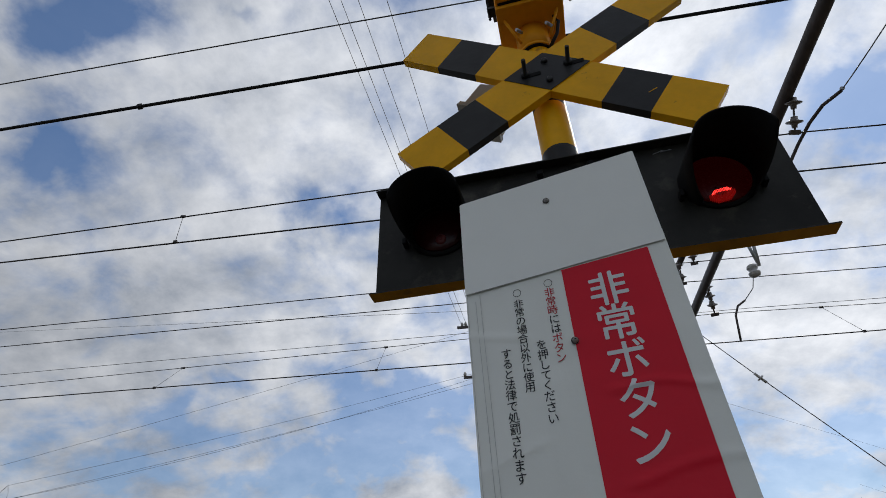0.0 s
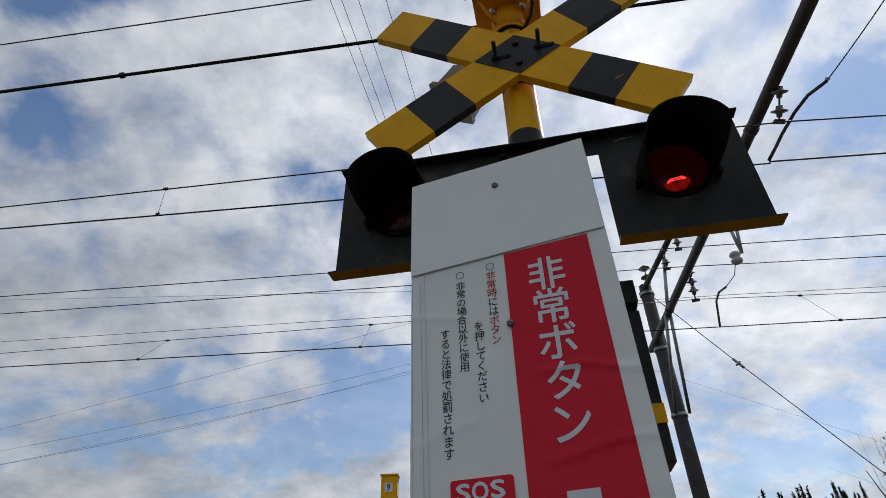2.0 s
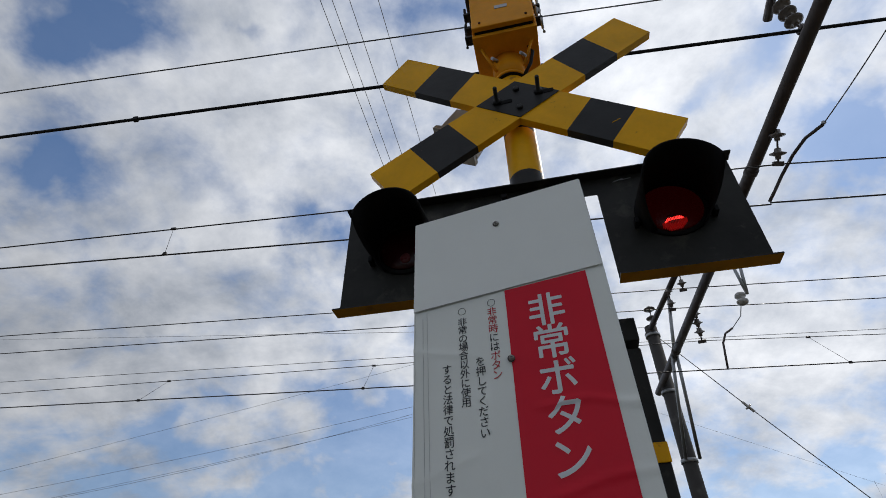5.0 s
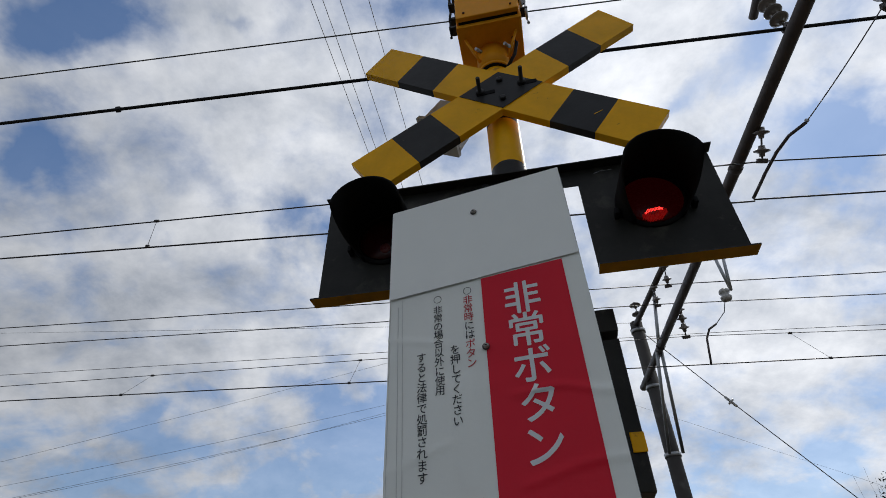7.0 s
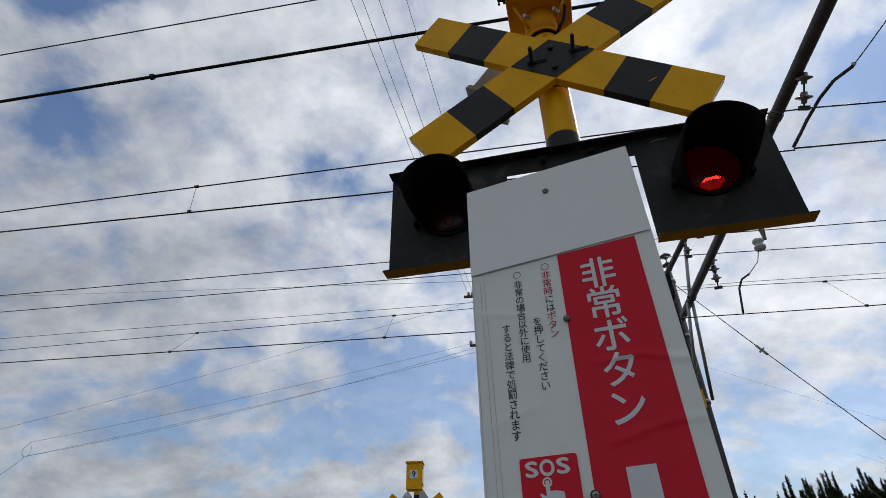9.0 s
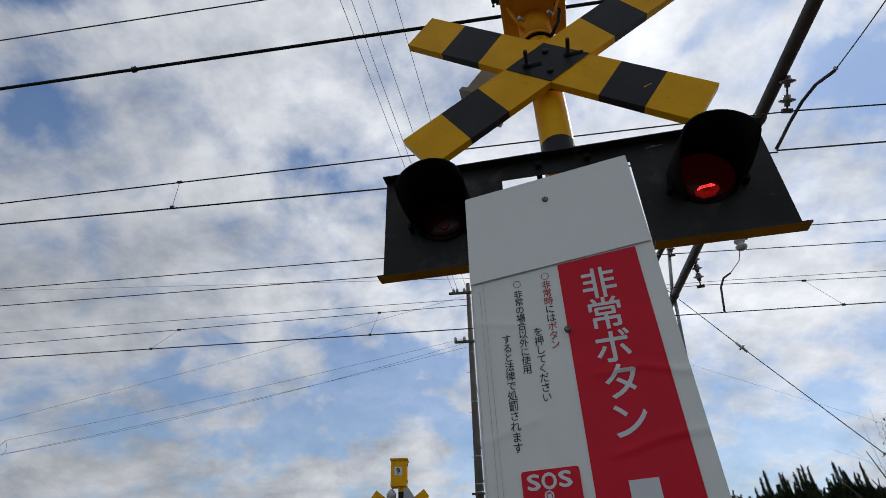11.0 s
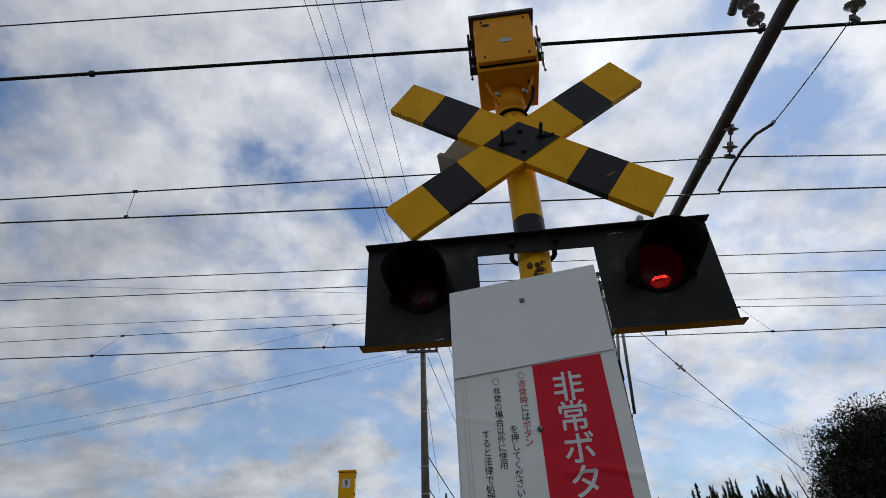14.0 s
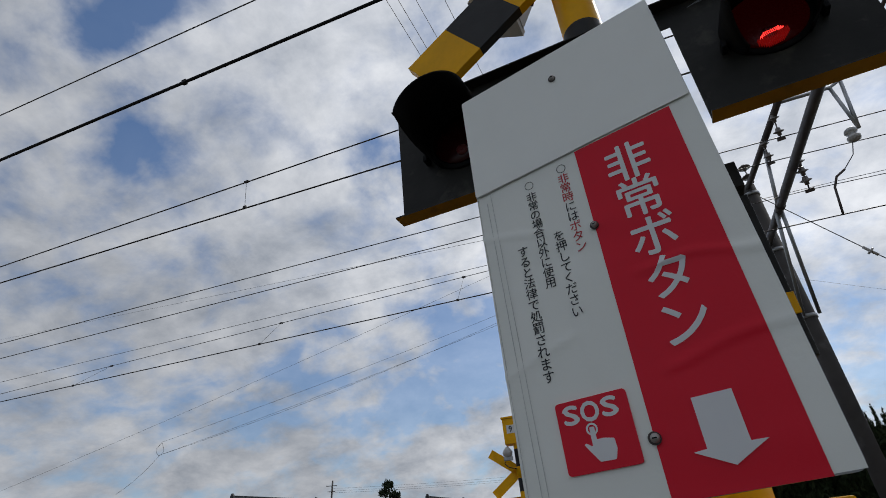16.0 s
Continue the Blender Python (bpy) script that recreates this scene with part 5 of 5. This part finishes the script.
red_house = gable_house("house", pose(-8.75, 28.9, 0, 0, 0, 83), 3.2, 4.8, 2.97, 3.85, WALL_BEIGE, TILE_RED, "beige mortar house with faded red tiled roof", 0.45)
part("lean_to_roof", tiled_slope((-2.4, -1.65, 2.35), (2.6, -1.65, 2.35), (2.6, -2.7, 2.0), (-2.4, -2.7, 2.0)), TILE_RED, red_house, "lower tiled eave")
part("lean_to_wall", box(bmesh.new(), -2.2, 2.4, -2.5, -1.62, 0, 1.98), WALL_BROWN, red_house)
temple = gable_house("temple_hall", pose(-11.45, 38.4, 0, 0, 0, 79), 4.4, 3.8, 3.75, 5.15, WALL_BROWN, TILE, "tall steep tiled hall roof behind the houses", 0.6)
mid_house = gable_house("house", pose(-1.75, 36.5, 0, 0, 0, 80), 3.4, 4.5, 2.75, 3.75, WALL_BEIGE, TILE, "beige house with dark tiled gable roof", 0.5)
part("awning", box(bmesh.new(), -2.6, -2.2, -1.8, 1.8, 1.75, 1.9, 0.02), WALL_DARK, mid_house)
low = gable_house("house", pose(-4.6, 40, 0, 0, 0, 5), 4.5, 3.5, 2.3, 3.2, WALL_BROWN, TILE, "low dark house behind the signal", 0.4)
low2 = gable_house("house", pose(3.6, 38, 0, 0, 0, -12), 4.5, 3.2, 1.7, 2.8, WALL_BROWN, TILE, "low tiled house beside the road", 0.5)
hall = thing("sports_hall", pose(3.6, 72, 0), "pale hall with light green domed roof", "hall")
part("wall", box(bmesh.new(), -4.2, 6.5, 0, 8, 0, 3.6, 0.05), PALE_WALL, hall)
bm = bmesh.new()
slab(bm, [(-4.6 + 0.58 * k, 3.6 + 1.25 * math.sin(math.pi * k / 19)) for k in range(20)], -0.4, 8.4)
part("roof", bm, GREEN_ROOF, hall, "light green vaulted roof")
part("roof_lantern", box(bmesh.new(), -1.6, 1.2, 1, 4, 4.7, 5.15, 0.05), GREEN_ROOF, hall)
for k in range(8):
    part("window", box(bmesh.new(), -3.6 + 1.2 * k, -2.8 + 1.2 * k, -0.05, -0.01, 2.2, 3.0), GLASS_DARK, hall)
tunnel = thing("film_greenhouse", pose(-1.95, 19.5, 0, 0, 0, 4), "lilac-white film greenhouse tunnels behind the signal", "greenhouse")
for x in (-0.72, 0.42):
    bm = slab(bmesh.new(), [(x - 0.55, 0.9), *[(x - 0.55 * math.cos(math.pi * k / 14), 1.42 + 0.52 * math.sin(math.pi * k / 14)) for k in range(15)], (x + 0.55, 0.9)], -1.2, 1.05)
    bmesh.ops.transform(bm, matrix=Matrix.Rotation(radians(80), 4, "Z"), verts=bm.verts)
    part("film", bm, VINYL_FILM, tunnel, "stretched film cover")
part("stand", box(bmesh.new(), -1.6, 1.1, -0.8, 0.8, 0, 0.9), WALL_DARK, tunnel)
for k in range(3):
    part("hoop", tube(bmesh.new(), [(-1.0 + 0.75 * k, -1.0 + 0.0 * k, 0.9), (-1.0 + 0.75 * k, -1.02, 1.7), (-1.0 + 0.75 * k, -0.6, 1.96)], 0.02, 6), WALL_DARK, tunnel)


# ---- plants ----
rng = random.Random(11)


def leaf_quads(places, size, stretch=1.0, upright=0.0):
    """Many small leaf blades at the given places."""
    vs, fs = [], []
    for p in places:
        d = Vector((rng.gauss(0, 1), rng.gauss(0, 1), rng.gauss(0, 1) + upright)).normalized()
        s = d.cross(Vector((rng.gauss(0, 1), rng.gauss(0, 1), rng.gauss(0, 1)))).normalized()
        k = size * rng.uniform(0.6, 1.3)
        i = len(vs)
        vs += [p - s * k * 0.32, p + d * k * stretch * 0.5 - s * k * 0.30, p + d * k * stretch, p + d * k * stretch * 0.5 + s * k * 0.30]
        fs.append((i, i + 1, i + 2, i + 3))
    return vs, fs


def foliage(name, places, size, material, parent, stretch=1.0, upright=0.0, label=""):
    vs, fs = leaf_quads(places, size, stretch, upright)
    me = bpy.data.meshes.new(name)
    me.from_pydata([tuple(v) for v in vs], [], fs)
    me.materials.append(material)
    ob = new(name, me)
    ob.parent = parent
    return tagged(ob, label, kind="stuff")


def conifer(x, y, h, r, m=19000):
    t = thing("cypress", pose(x, y, 0), "dark green upright cypress of a tall hedge", "tree", "cypress hedge")
    part("trunk", tube(bmesh.new(), [(0, 0, 0), (0.02, 0, h * 0.5), (0, 0, h * 0.97)], 0.07, 8, r1=0.012), BARK, t)
    places = []
    tips = [(0, 0, h)] + [(rng.uniform(-r, r) * 0.9, rng.uniform(-r, r) * 0.5, h * rng.uniform(0.80, 0.99)) for _ in range(8)]
    for _ in range(m):
        if rng.random() < 0.28:
            tx, ty, tz = rng.choice(tips)
            z = tz - rng.random() ** 0.65 * 0.62
            rad = 0.003 + 0.15 * (tz - z) ** 1.4
            cx, cy = tx, ty
        else:
            z = h * (0.12 + 0.74 * rng.random() ** 0.8)
            rad = r * min(1.0, ((h - z) / (h * 0.26)) ** 0.9)
            cx = cy = 0
        a, q = rng.uniform(0, 6.283), math.sqrt(rng.random())
        places.append(Vector((cx + rad * q * math.cos(a), cy + rad * q * math.sin(a), z)))
    foliage("foliage", places, 0.027, LEAF_CYPRESS, t, 2.2, 2.2)
    core = []
    for _ in range(4200):
        z = h * rng.uniform(0.05, 0.86)
        a, q = rng.uniform(0, 6.283), math.sqrt(rng.random())
        rad = 1.15 * r * min(1.0, ((h - z) / (h * 0.24)) ** 0.8)
        core.append(Vector((rad * q * math.cos(a), rad * q * math.sin(a), z)))
    foliage("inner_foliage", core, 0.075, LEAF_CYPRESS, t, 1.8, 2.0)
    return t


heights = [3.5, 3.6, 3.45, 3.6, 3.5, 3.6, 3.65, 3.75, 3.55, 3.70, 4.05, 3.85, 4.05, 4.15, 3.9, 4.20, 3.85, 4.15, 3.6, 3.7, 3.65, 3.8]
for i, h in enumerate(heights):
    conifer(3.08 + 0.32 * i + rng.uniform(-0.08, 0.08), 14.2 + rng.uniform(-0.2, 0.2), h - 0.02, 0.36)


def limbs(bm, base, direction, length, r, depth, ends, spread=0.6):
    d = Vector(direction).normalized()
    pts = [Vector(base)]
    for k in range(3):
        d = (d + Vector((rng.gauss(0, 0.12), rng.gauss(0, 0.12), rng.gauss(0.03, 0.08)))).normalized()
        pts.append(pts[-1] + d * length / 3)
    tube(bm, pts, r, 6 if depth > 1 else 4, r1=r * 0.6)
    if depth == 0:
        ends.append(pts[-1])
        return
    for _ in range(rng.choice((2, 3, 3))):
        nd = (d + Vector((rng.gauss(0, spread), rng.gauss(0, spread), rng.gauss(0.1, spread * 0.7)))).normalized()
        limbs(bm, pts[rng.choice((2, 3, 3))], nd, length * rng.uniform(0.6, 0.85), r * 0.58, depth - 1, ends, spread)


def broad_tree(x, y, h, radius, label, leaves=68000):
    t = thing("evergreen_tree", pose(x, y, 0), label, "tree")
    bm, ends = bmesh.new(), []
    for k in range(3):
        limbs(bm, (0.1 * k, 0, 0.0), (rng.gauss(0, 0.15), rng.gauss(0, 0.15), 1), h * 0.28, 0.09, 3, ends, 0.5)
    part("trunk", bm, BARK, t, "branching trunk")
    places, clumps = [], []
    for _ in range(420):
        a, q, z = rng.uniform(0, 6.283), math.sqrt(rng.random()), rng.random()
        rad = radius * (0.55 + 0.45 * math.sin(math.pi * min(1, z * 0.8 + 0.25)))
        clumps.append((Vector((rad * q * math.cos(a), rad * q * math.sin(a), h * (0.12 + 0.80 * z * (1 - 0.12 * q)))), rng.uniform(0.07, 0.19)))
    for _ in range(leaves):
        c, s = rng.choice(clumps)
        places.append(c + Vector([max(-1.7, min(1.7, rng.gauss(0, 1))) * s for _ in range(3)]))
    foliage("crown", places, 0.052, LEAF_BROAD, t, 1.35, 0.3)
    core = []
    for _ in range(9000):
        a, q, z = rng.uniform(0, 6.283), rng.random() ** 0.5, rng.uniform(0.0, 0.86)
        rad = 0.84 * radius * (0.55 + 0.45 * math.sin(math.pi * min(1, z * 0.8 + 0.25))) * min(1.0, (1 - z) * 3.5)
        core.append(Vector((rad * q * math.cos(a), rad * q * math.sin(a), h * (0.03 + 0.88 * z))))
    foliage("inner_crown", core, 0.13, LEAF_BROAD, t, 1.3, 0.2)
    return t


broad_tree(9.85, 12.9, 5.9, 1.9, "dark bushy evergreen tree beside the line")
broad_tree(11.7, 14.2, 6.3, 1.9, "dark bushy evergreen tree behind the hedge")


def bare_shrub(x, y, h, label, lean=(0, 0, 1), n=5):
    t = thing("bare_shrub", pose(x, y, 0), label, "shrub")
    bm, ends = bmesh.new(), []
    for _ in range(n):
        limbs(bm, (rng.uniform(-0.3, 0.3), rng.uniform(-0.2, 0.2), 0), (lean[0] + rng.gauss(0, 0.35), lean[1] + rng.gauss(0, 0.3), lean[2]), h * 0.38, 0.011, 3, ends, 0.42)
    part("twig_crown", bm, TWIG, t)


bare_shrub(8.95, 12.3, 4.9, "leafless twiggy shrub before the evergreen tree", (-0.16, 0, 1), 3)
bare_shrub(-5.3, 22, 3.6, "leafless twiggy garden shrub by the fence", (0.1, 0, 1), 4)
bare_shrub(-7.4, 23, 2.7, "leafless twiggy garden shrub by the fence", (0, 0, 1), 5)
bare_shrub(-10.6, 21.5, 2.4, "leafless twiggy garden shrub by the fence", (0, 0, 1), 5)
bare_shrub(2.6, 33, 2.9, "leafless twiggy garden shrub by the fence", (0, 0, 1), 4)

pine = thing("pine_tree", pose(-8.95, 22.5, 0), "clipped garden pine with tiered needle pads", "tree")
pbm = tube(bmesh.new(), [(0.1, 0, 0), (0.2, 0, 1.0), (0.02, 0, 2.0), (0.12, 0, 3.0), (0.08, 0, 4.45)], 0.12, 10, r1=0.03)
places = []
for cx, cz, rr, m in ((0.05, 4.55, 0.22, 500), (-0.16, 4.28, 0.22, 400), (0.36, 4.15, 0.26, 450), (-0.2, 3.85, 0.26, 400), (0.22, 3.62, 0.22, 300), (-0.42, 3.38, 0.30, 450), (0.42, 3.42, 0.32, 500), (-0.95, 3.28, 0.30, 350), (0.05, 3.02, 0.30, 400), (0.62, 2.92, 0.34, 450), (-0.62, 2.75, 0.36, 500), (0.2, 2.45, 0.42, 600), (-0.3, 2.05, 0.4, 500), (0.5, 1.9, 0.4, 400)):
    tube(pbm, [(0.08, 0, cz - 0.2), (cx * 0.6, 0, cz - 0.12), (cx, 0, cz)], 0.035, 6, r1=0.012)
    for _ in range(m):
        a, q = rng.uniform(0, 6.283), math.sqrt(rng.random())
        places.append(Vector((cx * 0.85 + 0.8 * rr * q * math.cos(a), rr * q * math.sin(a), cz + rng.gauss(0, 0.06) + 0.05 * (1 - q))))
part("trunk", pbm, BARK, pine)
foliage("needles", places, 0.07, LEAF_PINE, pine, 1.8, 1.2)


def shrub(x, y, h, r, leaves=2500):
    t = thing("garden_shrub", pose(x, y, 0), "dense dark green garden shrub by the houses", "shrub", "garden shrubs")
    bm, ends = bmesh.new(), []
    limbs(bm, (0, 0, 0), (0, 0, 1), h * 0.4, 0.03, 2, ends)
    part("stem", bm, BARK, t)
    cl = [Vector((rng.uniform(-r, r) * 0.7, rng.uniform(-r, r) * 0.7, h * rng.uniform(0.3, 0.85))) for _ in range(14)]
    foliage("leaves", [rng.choice(cl) + Vector((rng.gauss(0, r * 0.22), rng.gauss(0, r * 0.22), rng.gauss(0, h * 0.08))) for _ in range(leaves)], 0.13, LEAF_SHRUB, t, 1.4, 0.3)


for x, y, h, r in ((-10.3, 23.5, 2.5, 0.9), (-9.6, 22.6, 2.1, 0.9), (-11.2, 24.5, 2.9, 0.9), (-17.0, 21.5, 1.75, 0.7), (-0.6, 30, 2.3, 0.8), (-0.2, 28, 1.9, 0.7), (1.6, 36, 2.2, 0.9), (-3.6, 30, 2.2, 0.8), (-6.2, 25, 1.9, 0.8)):
    shrub(x, y, h, r)

# fence before the gardens
fence = thing("garden_fence", pose(0, 0, 0), "weathered grey-brown garden fence with vine-covered rail", "fence")
for k in range(13):
    x = -16.5 + k
    part("post", box(bmesh.new(), x - 0.05, x + 0.05, 19.95, 20.05, 0, 1.78, 0.008), BARK, fence)
part("rail", tube(bmesh.new(), [(-17 + 0.5 * k, 20.0, 1.74 + 0.05 * math.sin(k * 1.9) + 0.02 * rng.gauss(0, 1)) for k in range(25)], 0.02, 7), BARK, fence)
part("rail", tube(bmesh.new(), [(-17 + 0.5 * k, 19.97, 1.55 + 0.03 * math.sin(k * 1.3)) for k in range(25)], 0.016, 7), BARK, fence)
for k in range(48):
    x = -16.9 + 0.25 * k
    part("slat", box(bmesh.new(), x - 0.045, x + 0.045, 20.06, 20.08, 0.1, 1.6 + 0.06 * math.sin(k * 2.2)), BARK, fence)
roofslab = thing("low_roof", pose(-8.6, 21.6, 0), "low pale sheet roof of a bicycle shelter", "shelter")
part("roof", box(bmesh.new(), -2.1, 2.4, -0.8, 0.8, 1.80, 1.86, 0.01), CONCRETE, roofslab)
for x in (-2.0, 2.2):
    part("post", box(bmesh.new(), x - 0.05, x + 0.05, -0.1, 0.0, 0, 1.8), STEEL_DARK, roofslab)
